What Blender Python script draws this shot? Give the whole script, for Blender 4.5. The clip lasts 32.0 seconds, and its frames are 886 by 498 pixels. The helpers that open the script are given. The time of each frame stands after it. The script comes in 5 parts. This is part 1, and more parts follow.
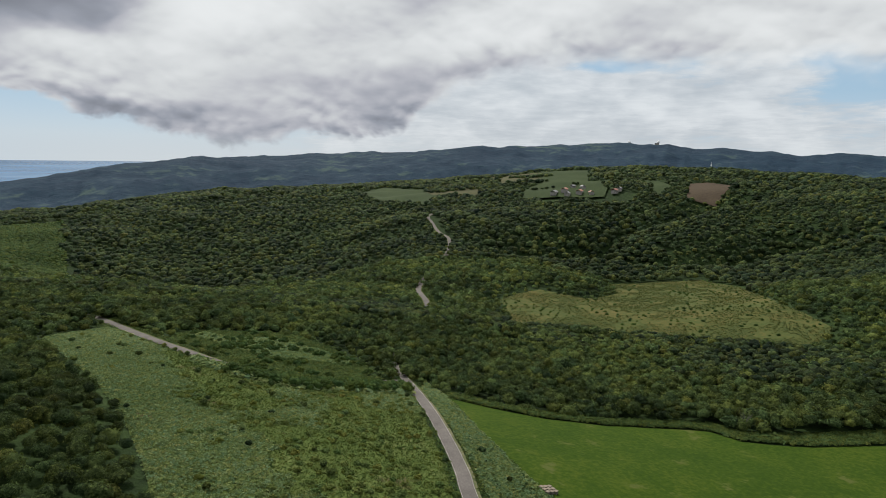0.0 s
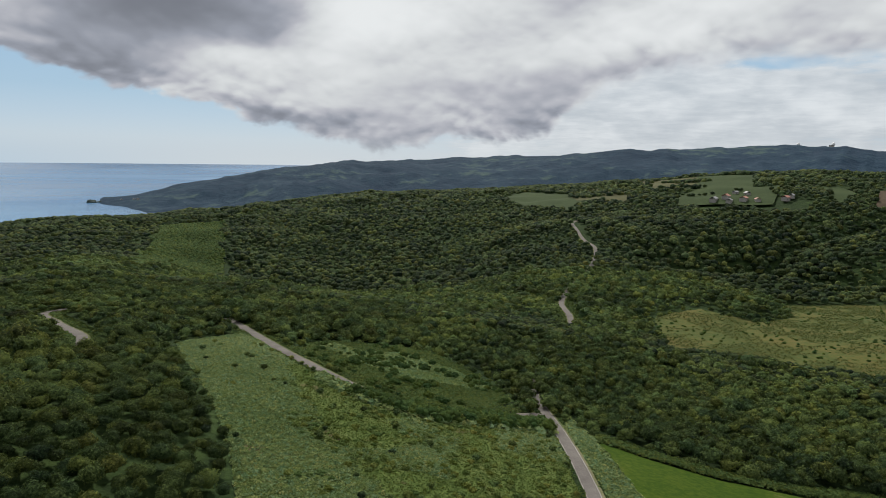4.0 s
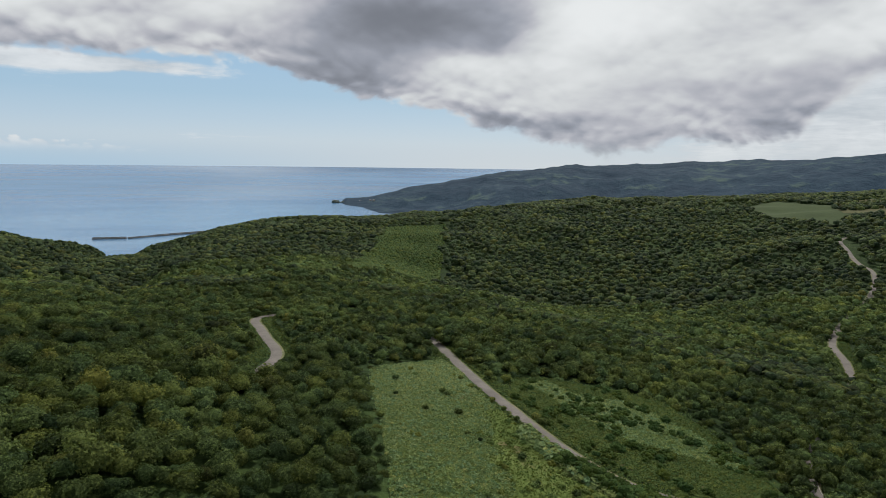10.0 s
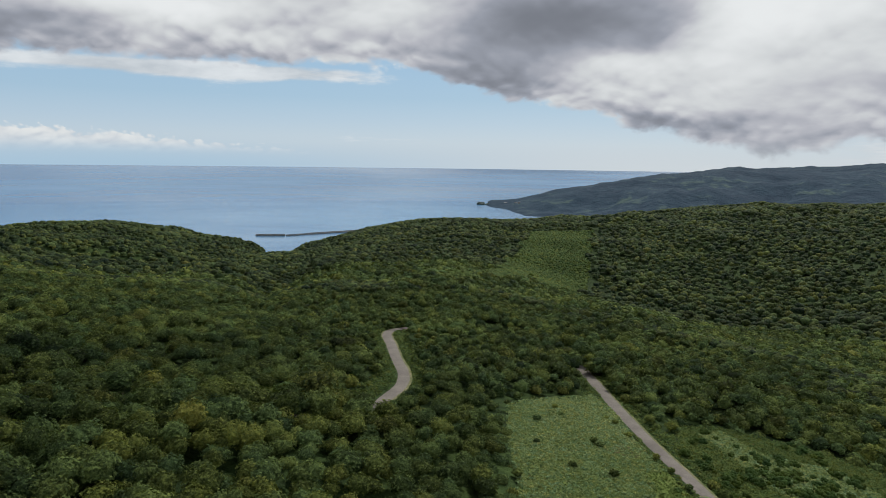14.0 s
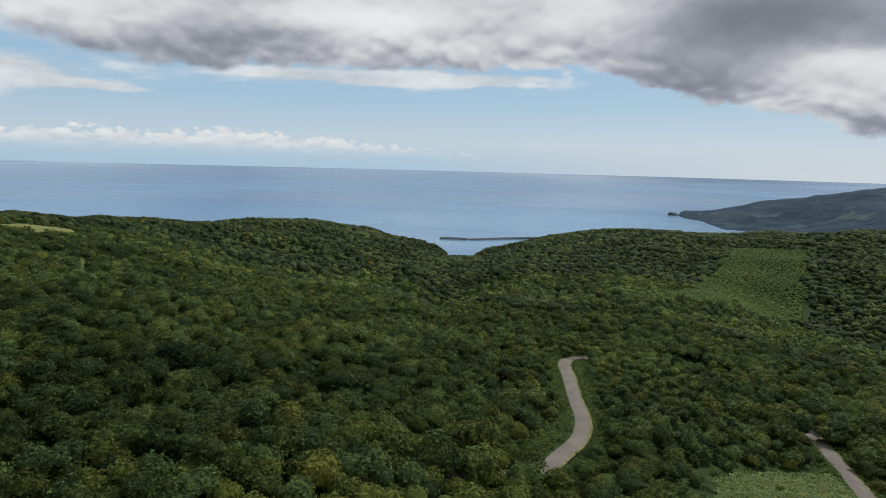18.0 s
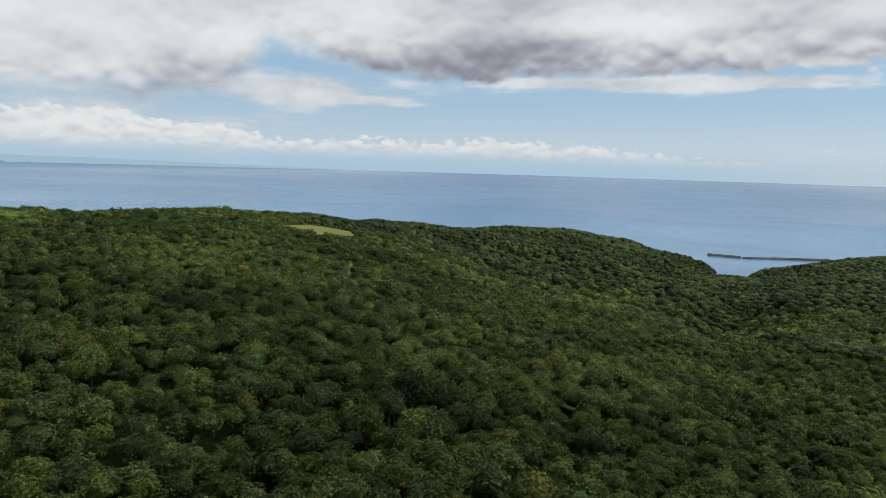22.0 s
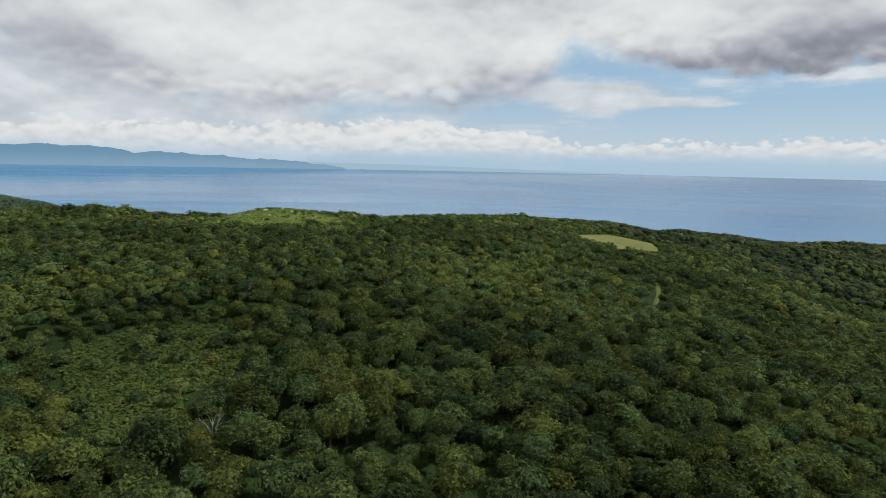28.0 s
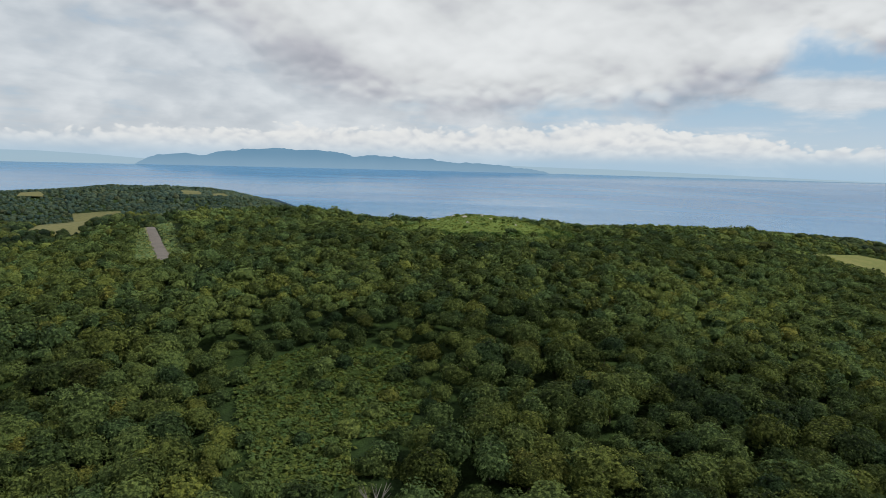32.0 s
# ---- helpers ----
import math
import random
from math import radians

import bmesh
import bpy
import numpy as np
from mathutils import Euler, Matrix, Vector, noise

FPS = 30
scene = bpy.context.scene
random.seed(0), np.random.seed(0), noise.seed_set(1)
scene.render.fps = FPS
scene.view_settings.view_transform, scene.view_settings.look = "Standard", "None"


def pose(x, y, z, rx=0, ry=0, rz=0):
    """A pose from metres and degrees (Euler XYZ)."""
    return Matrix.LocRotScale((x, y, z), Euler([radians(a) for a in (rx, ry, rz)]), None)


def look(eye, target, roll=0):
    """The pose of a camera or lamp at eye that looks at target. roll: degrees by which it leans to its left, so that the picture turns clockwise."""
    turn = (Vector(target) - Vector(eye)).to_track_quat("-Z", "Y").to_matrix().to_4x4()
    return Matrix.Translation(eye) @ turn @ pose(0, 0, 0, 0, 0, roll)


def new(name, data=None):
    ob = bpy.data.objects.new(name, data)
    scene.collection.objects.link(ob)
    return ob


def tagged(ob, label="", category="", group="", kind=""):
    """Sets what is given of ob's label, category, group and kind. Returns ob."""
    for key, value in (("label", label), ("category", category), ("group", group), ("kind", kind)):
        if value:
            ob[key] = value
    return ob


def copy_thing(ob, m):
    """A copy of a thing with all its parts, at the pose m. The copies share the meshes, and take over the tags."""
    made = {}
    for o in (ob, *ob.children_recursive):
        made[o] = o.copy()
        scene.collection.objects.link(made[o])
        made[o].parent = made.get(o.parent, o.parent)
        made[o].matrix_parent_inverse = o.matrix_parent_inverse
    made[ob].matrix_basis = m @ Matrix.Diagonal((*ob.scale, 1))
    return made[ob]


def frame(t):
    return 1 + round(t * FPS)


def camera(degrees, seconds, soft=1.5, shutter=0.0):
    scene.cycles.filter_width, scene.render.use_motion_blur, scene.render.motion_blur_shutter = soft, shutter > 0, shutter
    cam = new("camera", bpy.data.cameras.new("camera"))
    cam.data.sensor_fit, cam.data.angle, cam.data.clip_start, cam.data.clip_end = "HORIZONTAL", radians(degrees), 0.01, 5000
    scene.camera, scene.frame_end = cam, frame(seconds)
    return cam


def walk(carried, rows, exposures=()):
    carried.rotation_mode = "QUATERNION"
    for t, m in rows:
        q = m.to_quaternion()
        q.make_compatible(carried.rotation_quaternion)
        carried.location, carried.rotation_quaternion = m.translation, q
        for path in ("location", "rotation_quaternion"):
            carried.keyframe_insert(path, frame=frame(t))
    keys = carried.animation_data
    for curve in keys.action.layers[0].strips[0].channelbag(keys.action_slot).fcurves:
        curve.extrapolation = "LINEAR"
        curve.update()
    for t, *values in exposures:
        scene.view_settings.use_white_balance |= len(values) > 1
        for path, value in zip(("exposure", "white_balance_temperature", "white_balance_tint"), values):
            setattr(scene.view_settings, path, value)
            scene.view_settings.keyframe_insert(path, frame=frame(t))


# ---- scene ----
FOV = 68.2


def aim(x, y, z, yaw, pitch, roll):
    """A camera pose from a place, a compass turn to the left, a tilt and a lean, in degrees."""
    return pose(x, y, z, 90 + pitch, 0, yaw) @ pose(0, 0, 0, 0, 0, roll)


cam = camera(FOV, 32.0, 0.75)
PATH = [
    (0, aim(-0.01, 0.03, 209.00, -30.26, -7.93, 0.80)),
    (0.5, aim(1.55, 3.30, 208.93, -28.75, -7.91, 0.82)),
    (1, aim(3.09, 6.58, 208.85, -27.21, -7.88, 0.83)),
    (1.5, aim(4.61, 9.86, 208.78, -25.65, -7.86, 0.84)),
    (2, aim(6.09, 13.15, 208.71, -24.09, -7.84, 0.84)),
    (2.5, aim(7.52, 16.45, 208.66, -22.52, -7.82, 0.82)),
    (3, aim(8.89, 19.74, 208.63, -20.96, -7.81, 0.79)),
    (3.5, aim(10.21, 23.04, 208.62, -19.43, -7.79, 0.75)),
    (5.5, aim(14.92, 36.19, 208.77, -13.05, -7.70, 0.74)),
    (6, aim(15.66, 39.64, 208.80, -11.42, -7.71, 0.75)),
    (6.5, aim(16.37, 43.10, 208.83, -9.83, -7.72, 0.75)),
    (7, aim(16.99, 46.59, 208.86, -8.24, -7.72, 0.74)),
    (7.5, aim(17.53, 50.11, 208.89, -6.65, -7.71, 0.72)),
    (8, aim(17.98, 53.66, 208.91, -5.05, -7.69, 0.71)),
    (8.5, aim(18.33, 57.23, 208.94, -3.45, -7.67, 0.70)),
    (9, aim(18.58, 60.82, 208.97, -1.85, -7.65, 0.70)),
    (9.5, aim(18.74, 64.42, 209.00, -0.26, -7.64, 0.71)),
    (10, aim(18.80, 68.04, 209.03, 1.31, -7.63, 0.72)),
    (10.5, aim(18.74, 71.67, 209.05, 2.89, -7.62, 0.75)),
    (11, aim(18.59, 75.32, 209.06, 4.48, -7.61, 0.77)),
    (11.5, aim(18.32, 78.98, 209.08, 6.06, -7.60, 0.80)),
    (12, aim(17.94, 82.65, 209.10, 7.65, -7.60, 0.81)),
    (12.5, aim(17.45, 86.31, 209.12, 9.22, -7.61, 0.81)),
    (13, aim(16.85, 89.97, 209.13, 10.80, -7.61, 0.79)),
    (13.5, aim(16.14, 93.61, 209.14, 12.38, -7.61, 0.77)),
    (14, aim(15.35, 97.23, 209.14, 13.96, -7.62, 0.73)),
    (14.5, aim(14.50, 100.83, 209.14, 15.55, -7.64, 0.70)),
    (16.5, aim(10.42, 114.84, 209.08, 22.24, -7.55, 0.69)),
    (17, aim(9.04, 117.65, 209.09, 24.43, -7.50, 1.01)),
    (17.5, aim(7.61, 120.39, 209.10, 26.98, -7.46, 1.30)),
    (18, aim(6.10, 123.03, 209.13, 29.88, -7.42, 1.49)),
    (18.5, aim(4.48, 125.57, 209.17, 32.89, -7.39, 1.57)),
    (19, aim(2.72, 128.00, 209.21, 35.83, -7.35, 1.53)),
    (19.5, aim(0.83, 130.35, 209.25, 38.66, -7.32, 1.47)),
    (20, aim(-1.22, 132.60, 209.26, 41.41, -7.30, 1.45)),
    (20.5, aim(-3.41, 134.78, 209.27, 44.13, -7.28, 1.47)),
    (21, aim(-5.74, 136.87, 209.26, 46.82, -7.27, 1.53)),
    (21.5, aim(-8.21, 138.87, 209.26, 49.51, -7.26, 1.61)),
    (22, aim(-10.77, 140.77, 209.26, 52.18, -7.26, 1.67)),
    (22.5, aim(-13.41, 142.53, 209.26, 54.79, -7.27, 1.69)),
    (23, aim(-16.10, 144.15, 209.26, 57.21, -7.29, 1.63)),
    (23.5, aim(-18.83, 145.63, 209.26, 59.41, -7.30, 1.53)),
    (24, aim(-21.58, 146.98, 209.26, 61.46, -7.31, 1.44)),
    (24.5, aim(-24.36, 148.21, 209.27, 63.48, -7.33, 1.39)),
    (25, aim(-27.15, 149.33, 209.27, 65.49, -7.35, 1.39)),
    (25.5, aim(-29.96, 150.38, 209.29, 67.47, -7.39, 1.40)),
    (27.5, aim(-41.33, 153.59, 209.39, 75.58, -7.42, 1.10)),
    (28, aim(-44.35, 153.99, 209.40, 77.65, -7.43, 1.10)),
    (28.5, aim(-47.37, 154.34, 209.40, 79.69, -7.43, 1.12)),
    (29, aim(-50.41, 154.60, 209.40, 81.74, -7.44, 1.15)),
    (29.5, aim(-53.45, 154.77, 209.42, 83.81, -7.44, 1.20)),
    (30, aim(-56.51, 154.83, 209.44, 85.95, -7.44, 1.26)),
    (30.5, aim(-59.58, 154.79, 209.47, 88.16, -7.44, 1.33)),
    (31, aim(-62.67, 154.68, 209.49, 90.43, -7.44, 1.39)),
    (31.5, aim(-65.76, 154.52, 209.51, 92.72, -7.44, 1.42)),
    (32, aim(-68.86, 154.33, 209.51, 95.03, -7.44, 1.45)),
]
walk(cam, PATH, exposures=[(0, 0.0), (32, 0.0)])

# ---- world, sun ----
SUN_AZ, SUN_EL = -10.0, 48.0  # degrees to the left of +y, above the horizon


class Nodes:
    """Short hand for building node trees."""

    def __init__(self, tree):
        self.tree, self.n, self.l = tree, tree.nodes, tree.links
        self.n.clear()

    def add(self, kind, **values):
        node = self.n.new(kind)
        for key, value in values.items():
            if isinstance(value, (str, bool)) or key in ("musgrave_dimensions",):
                setattr(node, key, value)
        return node

    def put(self, socket, value):
        if isinstance(value, bpy.types.NodeSocket):
            self.l.new(value, socket)
        elif value is not None:
            socket.default_value = value

    def math(self, op, a, b=None, c=None, clamp=False):
        node = self.n.new("ShaderNodeMath")
        node.operation, node.use_clamp = op, clamp
        for socket, value in zip(node.inputs, (a, b, c)):
            self.put(socket, value)
        return node.outputs[0]

    def step(self, x, lo, hi, a=0.0, b=1.0):
        node = self.n.new("ShaderNodeMapRange")
        node.interpolation_type = "SMOOTHSTEP"
        for socket, value in zip(node.inputs, (x, lo, hi, a, b)):
            self.put(socket, value)
        return node.outputs[0]

    def mix(self, f, a, b, blend="MIX"):
        node = self.n.new("ShaderNodeMix")
        node.data_type, node.blend_type = "RGBA", blend
        self.put(node.inputs[0], f), self.put(node.inputs[6], a), self.put(node.inputs[7], b)
        return node.outputs[2]

    def xyz(self, x, y, z):
        node = self.n.new("ShaderNodeCombineXYZ")
        for socket, value in zip(node.inputs, (x, y, z)):
            self.put(socket, value)
        return node.outputs[0]

    def split(self, v):
        node = self.n.new("ShaderNodeSeparateXYZ")
        self.put(node.inputs[0], v)
        return node.outputs

    def noise(self, v, scale, detail=4.0, rough=0.55, distort=0.0):
        node = self.n.new("ShaderNodeTexNoise")
        self.put(node.inputs["Vector"], v)
        for key, value in (("Scale", scale), ("Detail", detail), ("Roughness", rough), ("Distortion", distort)):
            self.put(node.inputs[key], value)
        return node.outputs[0]

    def ramp(self, f, stops):
        node = self.n.new("ShaderNodeValToRGB")
        self.put(node.inputs[0], f)
        while len(node.color_ramp.elements) < len(stops):
            node.color_ramp.elements.new(0.5)
        for e, (p, c) in zip(node.color_ramp.elements, stops):
            e.position, e.color = p, (*c, 1)
        return node.outputs[0]


def make_world():
    world = bpy.data.worlds.new("sky")
    scene.world = world
    world.use_nodes = True
    k = Nodes(world.node_tree)
    way = k.add("ShaderNodeTexCoord").outputs["Generated"]
    x, y, z = k.split(way)
    az = k.math("MULTIPLY", k.math("ARCTAN2", k.math("MULTIPLY", x, -1.0), y), 57.2958)
    el = k.math("MULTIPLY", k.math("ARCSINE", z), 57.2958)
    sky = k.n.new("ShaderNodeTexSky")
    sky.sky_type, sky.sun_disc = "NISHITA", False
    sky.sun_elevation, sky.sun_rotation = radians(SUN_EL), radians(-SUN_AZ)
    sky.altitude, sky.air_density, sky.dust_density, sky.ozone_density = 180, 1.0, 1.0, 2.0
    blue = k.mix(1.0, sky.outputs[0], (0.1, 0.1, 0.1, 1), "MULTIPLY")
    air = k.ramp(k.step(el, -2.0, 18.0), [(0.0, (0.51, 0.625, 0.735)), (0.08, (0.51, 0.625, 0.735)), (0.17, (0.44, 0.58, 0.72)), (0.3, (0.36, 0.53, 0.69)), (1.0, (0.26, 0.46, 0.68))])
    clear = k.mix(0.85, blue, air)

    def band(stops, low, high):
        """A height or amount that changes with the compass turn."""
        return k.math("MULTIPLY_ADD", k.ramp(k.math("DIVIDE", k.math("ADD", az, 80.0), 220.0), [((a + 80) / 220, ((v - low) / (high - low),) * 3) for a, v in stops]), high - low, low)

    def about(n, amount):
        return k.math("MULTIPLY", k.math("SUBTRACT", n, 0.5), amount)

    # noise in the plane of a flat cloud layer, and over the dome for the heaps
    up = k.math("ADD", k.math("MAXIMUM", z, 0.0), 0.09)
    flat = k.xyz(k.math("DIVIDE", x, up), k.math("DIVIDE", y, up), 0.0)
    layer = k.noise(flat, 1.1, 8.0, 0.6, 0.25)
    ripple = k.noise(flat, 4.2, 6.0, 0.62, 0.35)
    dome = k.xyz(k.math("MULTIPLY", az, 0.17), k.math("MULTIPLY", el, 0.34), 3.3)
    puff = k.noise(dome, 1.0, 8.0, 0.5, 0.2)
    fine = k.noise(dome, 3.4, 6.0, 0.5, 0.1)
    broad = k.noise(dome, 0.42, 4.0, 0.5, 0.2)

    def bubbles(up, scale, detail):
        """Rounded cloud heads, looked up at a little higher than the line of sight."""
        at = k.xyz(k.math("ADD", k.math("MULTIPLY", az, 0.2), about(puff, 0.7)), k.math("ADD", k.math("MULTIPLY_ADD", el, 0.3, up), about(broad, 0.9)), 3.3)
        node = k.n.new("ShaderNodeTexVoronoi")
        k.put(node.inputs["Vector"], at)
        for key, value in (("Scale", scale), ("Detail", detail), ("Roughness", 0.5), ("Lacunarity", 2.3)):
            node.inputs[key].default_value = value
        node.feature, node.normalize = "SMOOTH_F1", True
        node.inputs["Smoothness"].default_value = 0.45
        return k.math("SUBTRACT", 1.0, node.outputs["Distance"])

    # where there is more cloud above, this is an underside
    heads, small = bubbles(0.0, 1.6, 2.0), bubbles(0.0, 5.0, 1.0)
    under = k.math("SUBTRACT", bubbles(0.2, 1.6, 1.0), bubbles(0.0, 1.6, 1.0))
    under_fine = k.math("SUBTRACT", bubbles(0.07, 4.5, 0.0), bubbles(0.0, 4.5, 0.0))
    ripple = k.math("ADD", k.math("MULTIPLY", k.math("SUBTRACT", ripple, 0.5), k.step(az, 30.0, 80.0, 1.0, 0.35)), 0.5)
    long = k.noise(k.xyz(k.math("MULTIPLY", az, 0.07), k.math("MULTIPLY", el, 0.8), 7.7), 1.0, 7.0, 0.6, 0.4)

    def total(*values):
        out = values[0]
        for v in values[1:]:
            out = k.math("ADD", out, v)
        return out

    def mass(a, e, wide, high, weight):
        q = k.math("ADD", k.math("POWER", k.math("ABSOLUTE", k.math("DIVIDE", k.math("SUBTRACT", az, a), wide)), 2.0),
                   k.math("POWER", k.math("ABSOLUTE", k.math("DIVIDE", k.math("SUBTRACT", el, e), high)), 2.0))
        return k.math("MULTIPLY", k.math("EXPONENT", k.math("MULTIPLY", q, -1.0)), weight)

    # thin high veil with ripples
    veil = k.step(total(about(ripple, 0.5), about(layer, 0.6), about(puff, 0.9), about(long, 0.3), band(VEIL, -1, 1), *[mass(*v) for v in WISPS]), -0.12, 0.3)
    sheet = k.mix(k.step(total(about(ripple, 0.45), about(puff, 1.1), k.math("MULTIPLY", under, -0.5)), -0.3, 0.35), (0.50, 0.54, 0.58, 1), (0.76, 0.79, 0.81, 1))
    colour = k.mix(k.math("MULTIPLY", veil, 0.9), clear, sheet)
    # low heaped clouds beyond the sea
    heap = total(band(HEAPS, -3, 6), k.math("MULTIPLY", el, -1.0), about(puff, 2.2), k.math("MULTIPLY", k.math("SUBTRACT", small, 0.6), 2.6))
    heap_in = k.math("MULTIPLY", k.step(heap, 0.0, 0.45), k.step(el, 0.2, 1.4))
    heap_shade = k.step(total(about(fine, 0.8), k.math("MULTIPLY", under_fine, -1.6), k.math("MULTIPLY", k.math("SUBTRACT", small, 0.6), 1.2), k.math("MULTIPLY", el, 0.16)), -0.6, 0.9)
    colour = k.mix(k.math("MULTIPLY", heap_in, 0.9), colour, k.mix(heap_shade, (0.49, 0.535, 0.60, 1), (0.80, 0.81, 0.80, 1)))
    # the cloud deck: everything above a ragged base
    over = total(el, k.math("MULTIPLY", band(DECK, 0, 14), -1.0), about(puff, 1.2), about(fine, 0.5), about(broad, 2.4), k.math("MULTIPLY", k.math("SUBTRACT", heads, 0.6), 2.8), k.math("MULTIPLY", k.math("SUBTRACT", small, 0.6), 1.0))
    soft = band(SOFT, 0, 4)
    deck = k.step(over, k.math("MULTIPLY", soft, -0.5), soft)
    rim = k.step(over, 0.5, 4.0, 1.0, 0.35)
    gloom = k.math("MULTIPLY", k.math("EXPONENT", k.math("MULTIPLY", k.math("ABSOLUTE", k.math("SUBTRACT", over, 0.9)), -0.5)), band(GLOOM, 0, 1))
    dark = total(k.math("MULTIPLY", gloom, k.step(total(about(puff, 1.0), about(broad, 1.4)), -0.35, 0.35, 0.55, 1.15)), about(puff, 0.3), about(broad, 1.3), 0.06, about(layer, 0.2), k.math("MULTIPLY", k.math("MULTIPLY", under, rim), 1.15), k.math("MULTIPLY", k.math("MULTIPLY", under_fine, rim), 0.3), *[mass(*v) for v in SHADES])
    body = k.ramp(k.step(dark, -0.4, 1.1), [(0.0, (0.80, 0.825, 0.835)), (0.22, (0.65, 0.675, 0.69)), (0.45, (0.475, 0.488, 0.535)), (0.7, (0.312, 0.335, 0.39)), (1.0, (0.19, 0.205, 0.24))])
    colour = k.mix(deck, colour, body)
    # haze low over the sea
    haze = k.step(el, -0.6, 2.2, 0.8, 0.0)
    colour = k.mix(haze, colour, k.mix(k.step(az, -8.0, 40.0), (0.62, 0.67, 0.70, 1), (0.37, 0.54, 0.69, 1)))
    back = k.n.new("ShaderNodeBackground")
    k.put(back.inputs[0], colour)
    back.inputs[1].default_value = 1.0
    k.l.new(back.outputs[0], k.n.new("ShaderNodeOutputWorld").inputs[0])


# by compass turn to the left: the height of the deck's base, how dark its base is, the veil's cover, the tops of the far heaps
DECK = [(-80, 6), (-50, 7.5), (-38, 8.5), (-32, 7.0), (-28.5, 4.6), (-26.5, 2.6), (-24, 2.2), (-19, 2.4), (-13, 1.0), (-7, 2.0), (-1, 3.8), (5, 4.9), (10.5, 6.4), (15.5, 8.0), (33, 8.1), (58, 7.9), (62, 9.0), (67, 9.6), (70, 6.8), (78, 4.8), (90, 4.4), (100, 4.4), (106, 6.0), (112, 9.5), (120, 12), (140, 12)]
GLOOM = [(-80, 0.05), (-29.5, 0.05), (-26.5, 0.6), (-10, 0.65), (6, 0.5), (15, 0.35), (30, 0.55), (50, 0.5), (60, 0.32), (66, 0.18), (82, 0.4), (100, 0.35), (140, 0.1)]
VEIL = [(-80, 0.15), (-58, 0.3), (-48, 0.4), (-36, 0.5), (-26, 0.3), (-13, -0.1), (2, -0.42), (23, -0.35), (53, -0.3), (65, -0.1), (74, 0.0), (94, 0.25), (109, 0.42), (122, 0.35), (140, 0.3)]
HEAPS = [(-80, -2), (18, -1.5), (30, 1.0), (40, 1.7), (51.7, 2.0), (59.9, 1.7), (68.1, 2.0), (74.2, 3.0), (80, 3.4), (100.8, 2.6), (116.8, 2.4), (128.8, 1.6), (140, 1.6)]
SOFT = [(-80, 2.5), (-45, 2.0), (-34, 1.2), (-27, 0.6), (10, 0.5), (20, 0.5), (56, 0.7), (66, 1.2), (72, 2.6), (95, 2.8), (108, 3.5), (140, 3.5)]
WISPS = [(34, 7.0, 15, 0.7, 1.0), (65, 5.8, 5, 1.0, 0.9), (58, 5.2, 4, 0.4, 0.6), (104.5, 12.8, 9, 0.9, -1.0), (-45, 7.6, 6, 0.6, -0.6), (-63, 6.0, 3.5, 1.6, -0.7), (14, 1.6, 12, 0.8, 0.2), (64, 8.6, 2.2, 0.9, -0.6)]
SHADES = [(5, 11.6, 8.5, 2.6, 0.95), (-11, 11.5, 5, 2.6, -0.4), (-2, 8.2, 5, 0.8, -0.3), (92, 9.5, 10, 2.6, -0.35), (71, 9, 4, 2.5, -0.25), (36, 11.8, 7, 1.0, -0.35), (24, 11.5, 6, 2.0, 0.2), (48, 9.6, 8, 1.1, 0.35), (-8, 3.4, 7, 0.8, 0.25)]
make_world()

sun = new("sun", bpy.data.lights.new("sun", "SUN"))
sun.data.energy, sun.data.angle, sun.data.color = 3.8, radians(2), (1.0, 0.95, 0.86)
sun.matrix_world = look((0, 0, 0), (math.sin(radians(SUN_AZ)), -math.cos(radians(SUN_AZ)), -math.tan(radians(SUN_EL))))
# ---- the lie of the land ----
HILLS = []


def hill(x, y, height, spread):
    """A rise (or a dip) of the land, in metres."""
    HILLS.append((x, y, height, spread))


hill(-20, 80, 22.8, 140)
hill(97, 136, 20.6, 105)
hill(53, 188, -11.0, 105)
hill(-13, 210, -4.9, 105)
hill(-80, 195, 28.7, 105)
hill(-131, 148, 17.8, 105)
hill(-150, 82, -15.2, 105)
hill(-133, 16, 0.9, 105)
hill(228, 159, 3.3, 110)
hill(198, 222, -23.2, 110)
hill(153, 274, 6.2, 110)
hill(95, 313, 11.9, 110)
hill(29, 335, 6.0, 110)
hill(-40, 339, 1.7, 110)
hill(-108, 325, -7.5, 110)
hill(-170, 293, 5.7, 110)
hill(-221, 245, 8.1, 110)
hill(-257, 186, 2.7, 110)
hill(-277, 120, 10.3, 110)
hill(-278, 50, 20.1, 110)
hill(-261, -17, 23.3, 110)
hill(-227, -78, 23.0, 110)
hill(384, 196, 33.4, 130)
hill(351, 277, -9.4, 130)
hill(302, 349, -3.2, 130)
hill(240, 410, 14.5, 130)
hill(166, 457, -2.3, 130)
hill(84, 487, -10.3, 130)
hill(-3, 500, 19.6, 130)
hill(-90, 494, 19.7, 130)
hill(-174, 471, -0.5, 130)
hill(-252, 430, 5.5, 130)
hill(-319, 375, 7.2, 130)
hill(-374, 307, 8.5, 130)
hill(-413, 228, 23.1, 130)
hill(-435, 144, 20.5, 130)
hill(-439, 57, 11.8, 130)
hill(-425, -30, -0.9, 130)
hill(-394, -111, -20.3, 130)
hill(-346, -184, -12.4, 130)
hill(576, 251, 35.4, 170)
hill(528, 370, -42.4, 170)
hill(456, 477, -26.1, 170)
hill(363, 567, 48.1, 170)
hill(254, 636, -1.2, 170)
hill(133, 681, -54.2, 170)
hill(6, 699, -6.4, 170)
